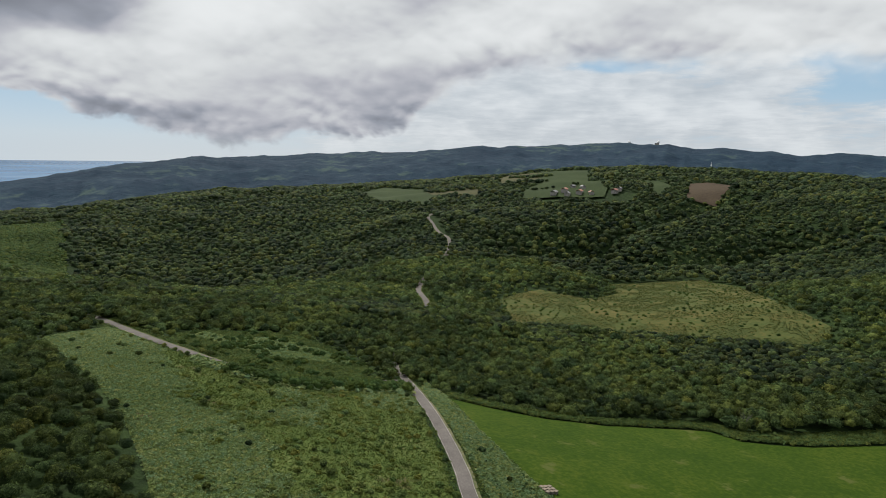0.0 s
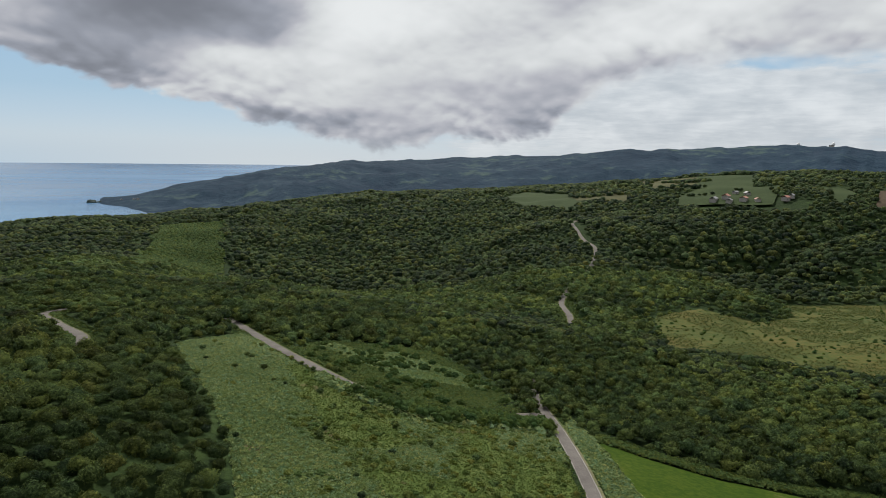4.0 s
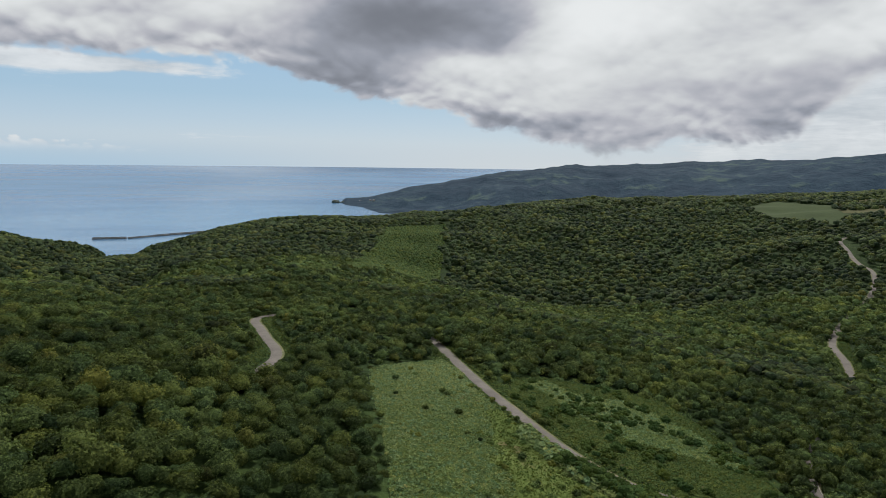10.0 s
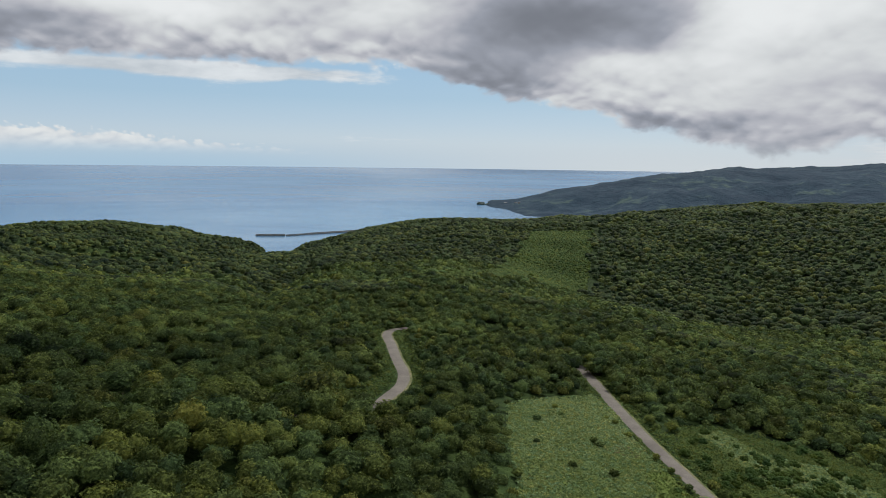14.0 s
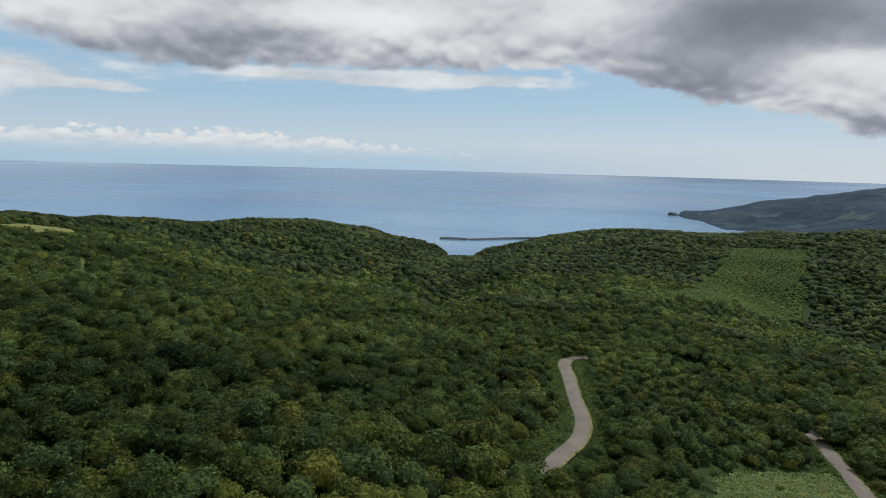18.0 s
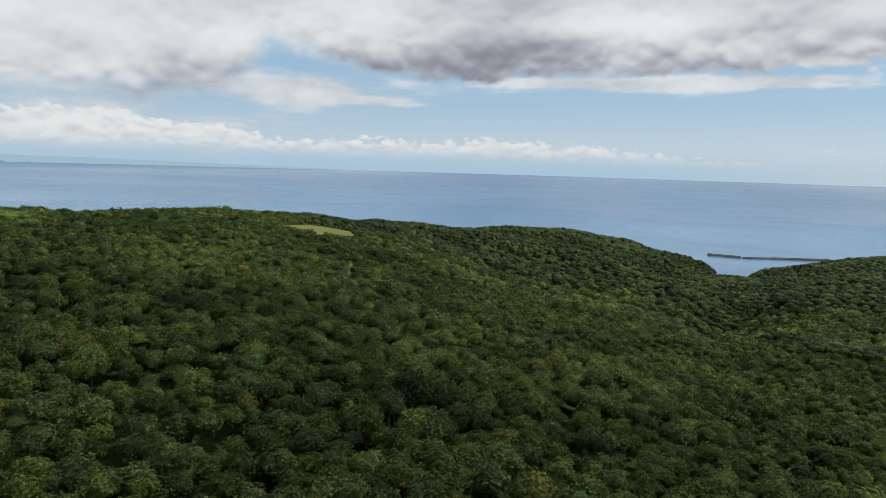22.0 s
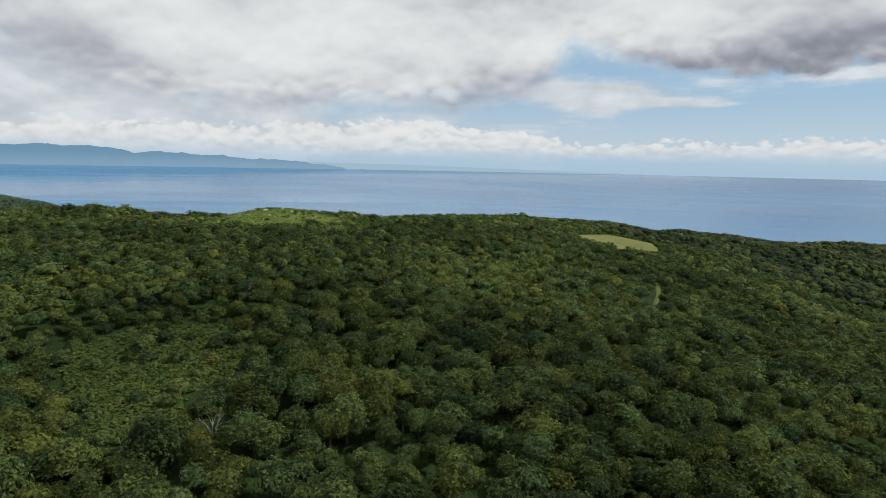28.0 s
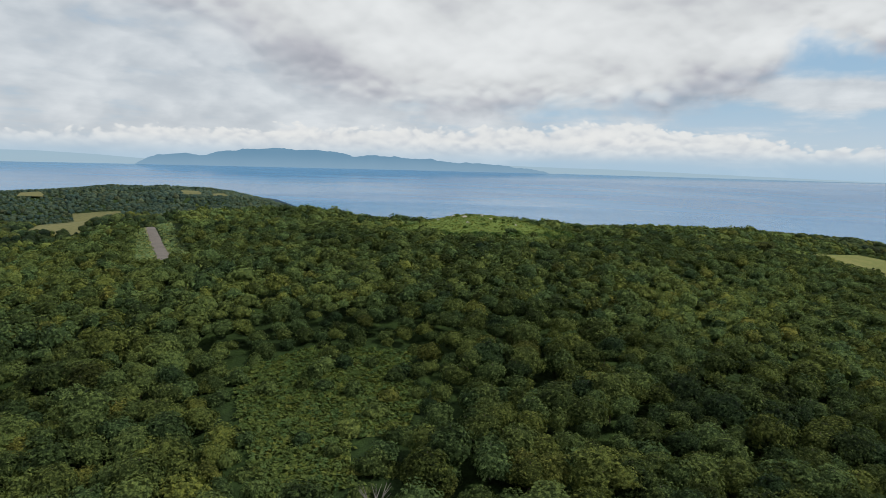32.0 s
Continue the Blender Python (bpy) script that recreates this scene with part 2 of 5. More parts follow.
hill(-123, 691, 27.4, 170)
hill(-248, 657, 8.5, 170)
hill(-362, 597, -16.2, 170)
hill(-462, 515, -8.2, 170)
hill(-542, 414, 22.9, 170)
hill(-600, 299, 23.4, 170)
hill(-633, 174, -10.9, 170)
hill(-639, 45, -13.3, 170)
hill(-618, -82, 14.2, 170)
hill(-572, -202, 27.2, 170)
hill(-502, -310, 29.5, 170)
hill(874, 336, 29.3, 240)
hill(802, 515, -5.4, 240)
hill(694, 676, 3.5, 240)
hill(555, 811, 20.0, 240)
hill(391, 914, 0.3, 240)
hill(210, 981, -8.1, 240)
hill(18, 1009, 3.6, 240)
hill(-175, 997, 7.5, 240)
hill(-361, 945, 3.4, 240)
hill(-533, 856, -23.7, 240)
hill(-682, 733, 13.3, 240)
hill(-803, 582, 34.2, 240)
hill(-890, 409, 11.2, 240)
hill(-939, 221, 5.3, 240)
hill(-949, 28, 9.2, 240)
hill(-918, -163, 31.6, 240)
hill(-848, -343, 7.1, 240)
hill(-742, -506, -51.5, 240)
hill(1282, 438, 21.8, 290)
hill(1192, 674, 18.8, 290)
hill(1060, 890, 19.0, 290)
hill(890, 1077, 33.8, 290)
hill(688, 1230, -4.4, 290)
hill(461, 1341, -4.9, 290)
hill(217, 1409, 56.1, 290)
hill(-35, 1430, -5.1, 290)
hill(-286, 1403, -14.8, 290)
hill(-528, 1331, 70.6, 290)
hill(-753, 1214, 22.3, 290)
hill(-951, 1057, 7.6, 290)
hill(-1117, 866, 23.7, 290)
hill(-1245, 648, -49.7, 290)
hill(-1329, 409, -70.9, 290)
hill(-1368, 159, -40.3, 290)
hill(-1359, -93, -8.5, 290)
hill(-1303, -340, 30.5, 290)
hill(-1202, -572, 33.2, 290)
hill(-1060, -781, -5.9, 290)
hill(1838, 672, 14.3, 520)
hill(1615, 1143, 19.0, 520)
hill(1275, 1538, 27.6, 520)
hill(842, 1829, 14.3, 520)
hill(348, 1995, -3.4, 520)
hill(-172, 2024, -51.9, 520)
hill(-681, 1914, -56.5, 520)
hill(-1143, 1674, -55.2, 520)
hill(-1525, 1319, -32.5, 520)
hill(-1800, 876, -28.3, 520)
hill(-1947, 377, -30.2, 520)
hill(-1957, -144, -10.3, 520)
hill(-1828, -649, 6.9, 520)
hill(-1571, -1102, 6.6, 520)
hill(-219, 531, -1.8, 100)
hill(-289, 663, -17.4, 104)
hill(-360, 796, 6.6, 109)
hill(-430, 928, -33.5, 114)
hill(-501, 1060, -19.6, 118)
hill(-572, 1193, -56.3, 122)
hill(-642, 1325, -54.7, 127)
hill(-713, 1457, -2.7, 132)
hill(-783, 1590, -37.8, 136)
hill(-354, 243, 7.0, 60)
hill(-440, 271, -5.2, 60)
hill(-364, 202, -9.2, 60)
hill(-453, 218, -3.5, 60)
hill(-369, 160, -2.7, 60)
hill(-459, 164, -1.3, 60)
hill(-367, 119, 1.4, 60)
hill(-457, 109, 8.0, 60)
hill(-360, 77, -8.7, 60)
hill(-447, 56, -10.2, 60)
hill(-347, 38, -2.6, 60)
hill(-431, 4, 35.7, 60)
hill(-376, -3, 7.0, 40)
hill(-365, -24, 0.9, 40)
hill(-350, 143, 10.3, 30)
hill(-385, -22, 2.5, 30)
hill(-402, 6, -7.5, 28)
hill(-348, 145, 2.4, 22)  # the bare knoll
hill(-560, 1270, 20, 62)
LAND = np.array(HILLS)


def value_noise(x, y, size, seed):
    """Smooth noise from -1 to 1 over cells of that size."""
    u, v = x / size, y / size
    i, j = np.floor(u).astype(int), np.floor(v).astype(int)
    f, g = u - i, v - j
    f, g = f * f * (3 - 2 * f), g * g * (3 - 2 * g)

    def corner(a, b):
        s = np.sin(a * 127.1 + b * 311.7 + seed * 74.7) * 43758.5453
        return (s - np.floor(s)) * 2 - 1

    return (corner(i, j) * (1 - f) + corner(i + 1, j) * f) * (1 - g) + (corner(i, j + 1) * (1 - f) + corner(i + 1, j + 1) * f) * g


# streams: a line down the valley, how deep it is cut at its mouth, half its width
RAVINES = [([(-120, 330), (-150, 385), (-190, 470), (-240, 570), (-310, 700), (-400, 870), (-480, 1010), (-570, 1190), (-680, 1400), (-770, 1570)], 46.0, 64.0),
           ([(-380, 395), (-320, 410), (-260, 440), (-195, 480)], 18.0, 60.0),
           ([(-520, 470), (-430, 530), (-340, 590), (-250, 590)], 22.0, 80.0),
           ([(-640, 640), (-540, 700), (-440, 790), (-365, 800)], 24.0, 90.0),
           ([(-90, 560), (-130, 600), (-190, 640), (-275, 640)], 20.0, 70.0),
           ([(-150, 860), (-220, 870), (-310, 850), (-395, 860)], 22.0, 85.0),
           ([(820, 330), (700, 420), (600, 460), (520, 540), (430, 570)], 30.0, 95.0),
           ([(900, 560), (780, 600), (640, 600), (520, 560)], 24.0, 85.0)]


def beside(x, y, line):
    """The distance from a line of plan points, and how far along it the nearest place lies, from 0 to 1."""
    best, along = np.full(np.shape(x), 1e9), np.zeros(np.shape(x))
    parts = [math.hypot(b[0] - a[0], b[1] - a[1]) for a, b in zip(line, line[1:])]
    gone = 0.0
    for (a, b), part_long in zip(zip(line, line[1:]), parts):
        dx, dy = b[0] - a[0], b[1] - a[1]
        t = np.clip(((x - a[0]) * dx + (y - a[1]) * dy) / (dx * dx + dy * dy), 0, 1)
        d = np.hypot(x - a[0] - t * dx, y - a[1] - t * dy)
        along = np.where(d < best, (gone + t * part_long) / sum(parts), along)
        best = np.minimum(best, d)
        gone += part_long
    return best, along


def height(x, y):
    """The height of the bare ground over the sea."""
    x, y = np.asarray(x, float), np.asarray(y, float)
    z = np.full(x.shape, 100.0)
    for hx, hy, h, s in LAND:
        z = z + h * np.exp(-((x - hx) ** 2 + (y - hy) ** 2) / (2 * s * s))
    far = np.hypot(x + 20, y - 80)
    bed = np.interp(far, [900, 1100, 1500], [70, 50, -6])
    for line, deep, wide in RAVINES:
        d, along = beside(x, y, line)
        side = np.clip(1 - d / (wide * (0.55 + 0.45 * along)), 0, 1)
        z = np.maximum(z - deep * np.minimum(1, along * 3.0) * side ** 1.6, np.minimum(z, bed))
    z = z + value_noise(x, y, 60, 1) * np.clip((far - 250) / 600, 0, 1) * 3.5
    # towards the sea the land falls away
    shore = np.clip((far - coast(x, y)) / 260, 0, 1)
    z = z * (1 - shore) - 12 * shore
    return z


def coast(x, y):
    """How far off the shore lies, by compass turn to the left in degrees."""
    turn = np.degrees(np.arctan2(-(x + 20), y - 80))
    return np.interp(turn, [-180, -60, -20, -4, 4, 12, 18, 20, 26, 40, 60, 75, 88, 95, 110, 180], [2000, 2000, 2000, 1750, 1600, 1550, 1540, 1530, 1530, 1450, 1300, 1000, 800, 900, 1500, 2000])


def inside(px, py, loop):
    """Which points lie in the closed loop of plan points."""
    px, py = np.asarray(px), np.asarray(py)
    hit = np.zeros(px.shape, bool)
    for (ax, ay), (bx, by) in zip(loop, loop[1:] + loop[:1]):
        cross = (ay > py) != (by > py)
        with np.errstate(divide="ignore", invalid="ignore"):
            hit ^= cross & (px < (bx - ax) * (py - ay) / (by - ay) + ax)
    return hit


def wavy(x, y, amount, size=22.0):
    """Plan points shaken by smooth noise, for uneven edges."""
    return x + value_noise(x, y, size, 71) * amount, y + value_noise(x, y, size, 72) * amount


def off_line(px, py, line):
    """The distance from each point to a line of plan points."""
    best = np.full(np.shape(px), 1e9)
    for (ax, ay), (bx, by) in zip(line, line[1:]):
        dx, dy = bx - ax, by - ay
        t = np.clip(((px - ax) * dx + (py - ay) * dy) / (dx * dx + dy * dy), 0, 1)
        best = np.minimum(best, np.hypot(px - ax - t * dx, py - ay - t * dy))
    return best


def curve(points, step=2.0):
    """A smooth line through plan points."""
    pts, out = [Vector((*p, 0)) for p in points], []
    for i in range(len(pts) - 1):
        a, b, c, d = pts[max(i - 1, 0)], pts[i], pts[i + 1], pts[min(i + 2, len(pts) - 1)]
        n = max(2, int((c - b).length / step))
        for q in range(n):
            t = q / n
            out.append(0.5 * (2 * b + (c - a) * t + (2 * a - 5 * b + 4 * c - d) * t * t + (3 * b - a - 3 * c + d) * t ** 3))
    out.append(pts[-1])
    return [(p.x, p.y) for p in out]


# ---- plan: roads and open ground ----
ROAD_MAIN = curve([(40, 40), (60, 80), (74, 114), (79, 125), (88, 148), (98, 175), (107, 203), (112, 222), (118, 242), (132, 268), (160, 305), (190, 345), (204, 369), (217, 396), (233, 436), (270, 490), (330, 560), (371, 622), (380, 656), (394, 698), (421, 760), (470, 790), (560, 780), (650, 765)])
ROAD_SIDE = curve([(111, 218), (98, 213), (83, 212), (66, 211), (54, 218), (45, 232), (37, 250), (29, 270), (21, 294), (13, 321), (5, 342), (-8, 360), (-25, 372), (-44, 375), (-57, 366), (-67, 351), (-67, 338), (-59, 319), (-49, 295), (-41, 277), (-37, 262), (-36, 246), (-36, 235), (-42, 222), (-50, 212)])
ROAD_WEST = curve([(-246, 58), (-271, 45), (-299, 29), (-332, 9), (-370, -14), (-406, -32), (-440, -45), (-560, -110)])
MEADOW = [(-9, 272), (3, 290), (14, 302), (20, 290), (27, 264), (35, 246), (45, 226), (56, 212), (70, 207), (92, 208), (104, 203), (101, 192), (95, 175), (88, 156), (80, 136), (72, 118), (66, 100), (56, 76), (34, 66), (14, 82), (11, 116), (11, 134), (10, 156), (6, 190), (0, 222), (-6, 250)]
TRAIL = curve([(-214, 250), (-226, 261), (-240, 270), (-255, 280), (-272, 290), (-292, 300), (-330, 308), (-372, 316)])
BRIGHT_BANK = [(44, 287), (51, 295), (60, 283), (78, 286), (94, 266), (101, 241), (90, 242), (69, 247), (57, 261)]
STRIP = [(38, 290), (50, 298), (75, 298), (92, 294), (100, 272), (104, 246), (104, 230), (92, 219), (76, 217), (62, 219), (53, 228), (44, 246), (36, 266)]
GREEN = [(115, 193), (122, 182), (136, 166), (155, 155), (178, 146), (188, 140), (190, 128), (206, 116), (232, 105), (285, 80), (270, 0), (170, -20), (100, 40), (90, 80), (94, 119), (102, 151)]
CLEARING = [(246, 336), (258, 360), (271, 381), (298, 392), (321, 399), (326, 376), (333, 350), (352, 366), (379, 374), (398, 398), (422, 421), (470, 412), (511, 398), (490, 342), (440, 292), (389, 243), (348, 186), (320, 178), (308, 205), (298, 232), (284, 252), (264, 284), (240, 300), (226, 308)]
FAR_FIELD = [(440, 960), (481, 1132), (551, 1178), (575, 1060), (548, 946), (466, 850)]
PLANTATION = [(-74, 470), (-88, 800), (-84, 1025), (-2, 1062), (0, 722)]
WEST_CLEARING = [(-428, 298), (-468, 332), (-555, 408), (-535, 440), (-425, 382), (-366, 336), (-350, 316), (-380, 298)]
KNOLL = [(-318, 126), (-313, 141), (-317, 156), (-324, 169), (-338, 183), (-366, 178), (-379, 149), (-370, 119), (-347, 107), (-328, 113)]
SAND_FIELD = [(-554, -225), (-800, -350), (-985, -480), (-965, -390), (-800, -290), (-550, -176)]
BAMBOO_GAP = [(-160, 116), (-177, 108), (-188, 120), (-187, 138), (-166, 143), (-156, 142), (-155, 134), (-143, 138), (-140, 127)]
WEST_FIELDS = [[(-1114, -668), (-1107, -611), (-1158, -659), (-1172, -707)], [(-1116, -376), (-1135, -350), (-1268, -415), (-1222, -432)], [(-1110, -325), (-1153, -312), (-1216, -343), (-1178, -354)]]
VILLAGE = [(584, 726), (650, 830), (770, 770), (800, 800), (790, 720), (698, 672)]
FARM = [[(516, 925), (592, 1101), (640, 1132), (630, 955), (556, 845)], [(668, 945), (800, 1180), (880, 1100), (721, 902)], [(689, 865), (830, 1040), (903, 976), (758, 825)], [(588, 777), (654, 857), (707, 879), (807, 822), (694, 718)],
        [(775, 741), (844, 827), (895, 843), (836, 715), (765, 675)], [(785, 646), (863, 705), (888, 690), (888, 645), (802, 607)]]
OPEN = [MEADOW, GREEN, CLEARING, FAR_FIELD, WEST_CLEARING, KNOLL, SAND_FIELD, VILLAGE] + FARM + WEST_FIELDS
ROADS = [(ROAD_MAIN, 2.2), (ROAD_SIDE, 2.2), (ROAD_WEST, 2.2)]
SHOWN = [([(-66, 342), (-59, 319), (-49, 295), (-41, 277), (-37, 262), (-36, 246), (-36, 238)], 6.7), ([(200, 360), (204, 369), (217, 396), (233, 436)], 8.0), ([(371, 622), (380, 656), (394, 698), (421, 760)], 6.5),
         ([(12, 318), (21, 294), (37, 250), (45, 232), (66, 211), (98, 213)], 4.6), ([(-254, 54), (-299, 29), (-332, 9), (-370, -14), (-406, -32), (-425, -40)], 8.5), ([(-33, 377), (-20, 371)], 6.0), ([(-222, 258), (-240, 270), (-255, 280), (-274, 291)], 2.6), ([(60, 80), (88, 148), (105, 198), (110, 212)], 4.2)]
EYE = 209.0
VIEWLINE = [(0, 0), (16, 40), (19, 68), (10, 117), (-5, 138), (-27, 149), (-44, 154), (-69, 154)]
HEADINGS = [-30, -11, 1, 24, 46, 65, 78, 95]
BETWEEN = [(118, 214), (115, 193), (102, 151), (94, 119), (90, 80), (78, 56), (62, 76), (78, 112), (92, 148), (102, 178), (110, 204)]
HEDGE = [(115, 193), (122, 182), (136, 166), (155, 155), (178, 146), (188, 140), (190, 128), (206, 116), (232, 105), (285, 80), (292, 88), (238, 113), (212, 124), (197, 133), (195, 144), (182, 152), (158, 161), (140, 172), (127, 187), (120, 198)]


# ---- materials ----
def material(name):
    m = bpy.data.materials.new(name)
    m.use_nodes = True
    k = Nodes(m.node_tree)
    out = k.n.new("ShaderNodeOutputMaterial")
    b = k.n.new("ShaderNodeBsdfPrincipled")
    k.l.new(b.outputs[0], out.inputs[0])
    return m, k, b, out


def place(k):
    return k.n.new("ShaderNodeNewGeometry").outputs["Position"]


def bump(k, b, h, strength, dist):
    n = k.n.new("ShaderNodeBump")
    n.inputs["Strength"].default_value, n.inputs["Distance"].default_value = strength, dist
    k.put(n.inputs["Height"], h)
    k.l.new(n.outputs[0], b.inputs["Normal"])


def surface(name, stops, scale, rough=0.9, detail=6.0, big=0.0, rise=0.0, fleck=None, spec=0.06):
    """A worn natural surface: colours spread by noise at two sizes, with relief."""
    m, k, b, out = material(name)
    p = place(k)
    fine, wide = k.noise(p, scale, detail, 0.65), k.noise(p, big or scale * 0.08, 5.0, 0.6)
    f = k.math("ADD", k.math("MULTIPLY", fine, 0.55), k.math("MULTIPLY", wide, 0.45))
    colour = k.ramp(k.step(f, 0.32, 0.68), stops)
    if fleck:
        colour = k.mix(k.step(k.noise(p, fleck[0], 4.0, 0.7), fleck[1], fleck[1] + 0.08), colour, (*fleck[2], 1))
    k.put(b.inputs["Base Color"], colour)
    b.inputs["Roughness"].default_value = rough
    b.inputs["Specular IOR Level"].default_value = spec
    if rise:
        bump(k, b, fine, 1.0, rise)
    return m


def leaf_material(name, dark, mid, light, own=False, glow=0.22, coarse=1.7):
    """Foliage: a tone for each tree, a smaller one for each tuft, with some light let through."""
    m, k, b, out = material(name)
    if own:
        tone = k.n.new("ShaderNodeObjectInfo").outputs["Random"]
    else:
        a = k.n.new("ShaderNodeAttribute")
        a.attribute_name = "tone"
        tone = a.outputs["Fac"]
    geo = k.n.new("ShaderNodeNewGeometry")
    tuft, p = geo.outputs["Random Per Island"], geo.outputs["Position"]
    stand = k.noise(p, 0.016, 5.0, 0.6)
    grain = k.noise(p, coarse, 5.0, 0.8)
    f = k.math("ADD", k.math("MULTIPLY", tone, 0.5), k.math("MULTIPLY", tuft, 0.42))
    f = k.math("ADD", f, k.math("ADD", k.math("MULTIPLY", k.math("SUBTRACT", stand, 0.5), 1.15), k.math("MULTIPLY", k.math("SUBTRACT", grain, 0.5), 2.1)))
    colour = k.ramp(k.math("ADD", f, 0.02), [(0.0, dark), (0.45, mid), (0.85, light), (1.0, (light[0] * 1.22, light[1] * 1.15, light[2]))])
    # trees differ in hue: blue-green, plain green, yellow-green, a few rusty
    hue = k.math("FRACT", k.math("MULTIPLY", tone, 37.7))
    cast = k.ramp(hue, [(0.0, (0.8, 1.0, 1.3)), (0.3, (0.92, 1.0, 1.08)), (0.65, (1.05, 1.0, 0.9)), (0.92, (1.18, 1.02, 0.72)), (1.0, (1.35, 1.0, 0.75))])
    colour = k.mix(0.75, colour, k.mix(1.0, colour, cast, "MULTIPLY"))
    k.put(b.inputs["Base Color"], colour)
    b.inputs["Roughness"].default_value, b.inputs["Specular IOR Level"].default_value = 0.75, 0.06
    t = k.n.new("ShaderNodeBsdfTranslucent")
    k.put(t.inputs[0], k.mix(0.5, colour, (0.10, 0.14, 0.015, 1)))
    mixed = k.n.new("ShaderNodeMixShader")
    mixed.inputs[0].default_value = glow
    k.l.new(b.outputs[0], mixed.inputs[1]), k.l.new(t.outputs[0], mixed.inputs[2]), k.l.new(mixed.outputs[0], out.inputs[0])
    bump(k, b, k.noise(p, coarse * 0.85, 5.0, 0.8), 1.0, 1.5 / coarse)
    return m


LEAF = ((0.011, 0.021, 0.009), (0.054, 0.083, 0.027), (0.158, 0.208, 0.062))
# far crowns: leaf tones darkened for the self-shade their plain balls lack
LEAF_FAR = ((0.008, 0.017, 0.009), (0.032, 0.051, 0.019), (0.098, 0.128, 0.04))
M_LEAF = leaf_material("foliage", *LEAF)
M_LEAF_OWN = leaf_material("foliage_single", *LEAF, own=True)
M_CANOPY = leaf_material("far_foliage_shaded", *LEAF_FAR, glow=0.1, coarse=0.55)
# leaf colours made paler and bluer to put distance haze on the western hill
M_WESTWOOD = leaf_material("haze_tinted_foliage", (0.028, 0.048, 0.036), (0.046, 0.074, 0.053), (0.08, 0.112, 0.075), glow=0.1, coarse=0.4)
M_BAMBOO = leaf_material("dwarf_bamboo_leaf", (0.045, 0.075, 0.02), (0.075, 0.115, 0.03), (0.12, 0.165, 0.05))
M_SHRUB = leaf_material("shrub_leaf", (0.025, 0.05, 0.015), (0.045, 0.085, 0.02), (0.08, 0.125, 0.03))
M_BARK = surface("bark", [(0, (0.09, 0.075, 0.06)), (1, (0.2, 0.18, 0.15))], 3.0, rise=0.04)
M_DEAD = surface("dead_wood", [(0, (0.11, 0.105, 0.095)), (1, (0.22, 0.21, 0.19))], 3.0)
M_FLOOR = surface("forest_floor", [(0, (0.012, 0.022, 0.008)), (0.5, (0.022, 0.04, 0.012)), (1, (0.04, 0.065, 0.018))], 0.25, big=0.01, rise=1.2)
M_MEADOW = surface("meadow_grass", [(0, (0.055, 0.084, 0.02)), (0.5, (0.082, 0.116, 0.028)), (1, (0.125, 0.145, 0.05))], 0.9, big=0.05, rise=0.25, fleck=(0.07, 0.6, (0.105, 0.092, 0.042)))
M_STRIP = surface("scrub_grass", [(0, (0.075, 0.115, 0.028)), (0.5, (0.115, 0.165, 0.04)), (1, (0.17, 0.22, 0.065))], 0.7, big=0.06, rise=0.25)
M_GREEN = surface("mown_grass", [(0, (0.0196, 0.045, 0.0033)), (0.5, (0.0308, 0.05875, 0.0044)), (1, (0.0532, 0.0775, 0.0077))], 0.7, big=0.045, rise=0.05, fleck=(0.09, 0.61, (0.07, 0.086, 0.02)))
M_CLEARING = surface("rough_pasture", [(0, (0.048, 0.068, 0.02)), (0.5, (0.072, 0.084, 0.024)), (1, (0.115, 0.094, 0.03))], 0.35, big=0.03, rise=0.2)
M_FARGRASS = surface("far_grass", [(0, (0.0256, 0.0416, 0.016)), (1, (0.0448, 0.064, 0.024))], 0.3, big=0.02)
M_DRYGRASS = surface("dry_field", [(0, (0.085, 0.092, 0.04)), (1, (0.15, 0.145, 0.066))], 0.3, big=0.02)
M_STUBBLE = surface("stubble_field", [(0, (0.0528, 0.0576, 0.0256)), (1, (0.0864, 0.0848, 0.04))], 0.3, big=0.02)
M_PALE = surface("pale_grass", [(0, (0.085, 0.104, 0.032)), (0.5, (0.118, 0.13, 0.042)), (1, (0.16, 0.155, 0.058))], 0.3, big=0.03, rise=0.2)
M_SOIL = surface("bare_soil", [(0, (0.05, 0.038, 0.026)), (1, (0.085, 0.065, 0.044))], 0.3, big=0.02)
M_ROAD = surface("asphalt", [(0, (0.082, 0.0736, 0.0672)), (0.5, (0.1132, 0.1008, 0.0928)), (1, (0.1558, 0.1392, 0.128))], 2.5, big=0.15, rough=0.85, rise=0.01, spec=0.2)
M_VERGE = surface("road_verge", [(0, (0.06, 0.085, 0.03)), (0.5, (0.11, 0.115, 0.055)), (1, (0.19, 0.165, 0.105))], 1.2, big=0.12, rise=0.08)
# far woods: the blue of distant haze is mixed into the base colour
M_FARFOREST = surface("haze_tinted_forest", [(0, (0.010, 0.025, 0.047)), (0.72, (0.020, 0.042, 0.066)), (1, (0.060, 0.092, 0.082))], 0.012, big=0.0022, rise=22.0)
M_STONE = surface("pale_stone", [(0, (0.25, 0.24, 0.22)), (1, (0.45, 0.44, 0.4))], 1.5, rise=0.1)
M_CONCRETE = surface("concrete", [(0, (0.10, 0.105, 0.11)), (1, (0.19, 0.195, 0.2))], 0.2)


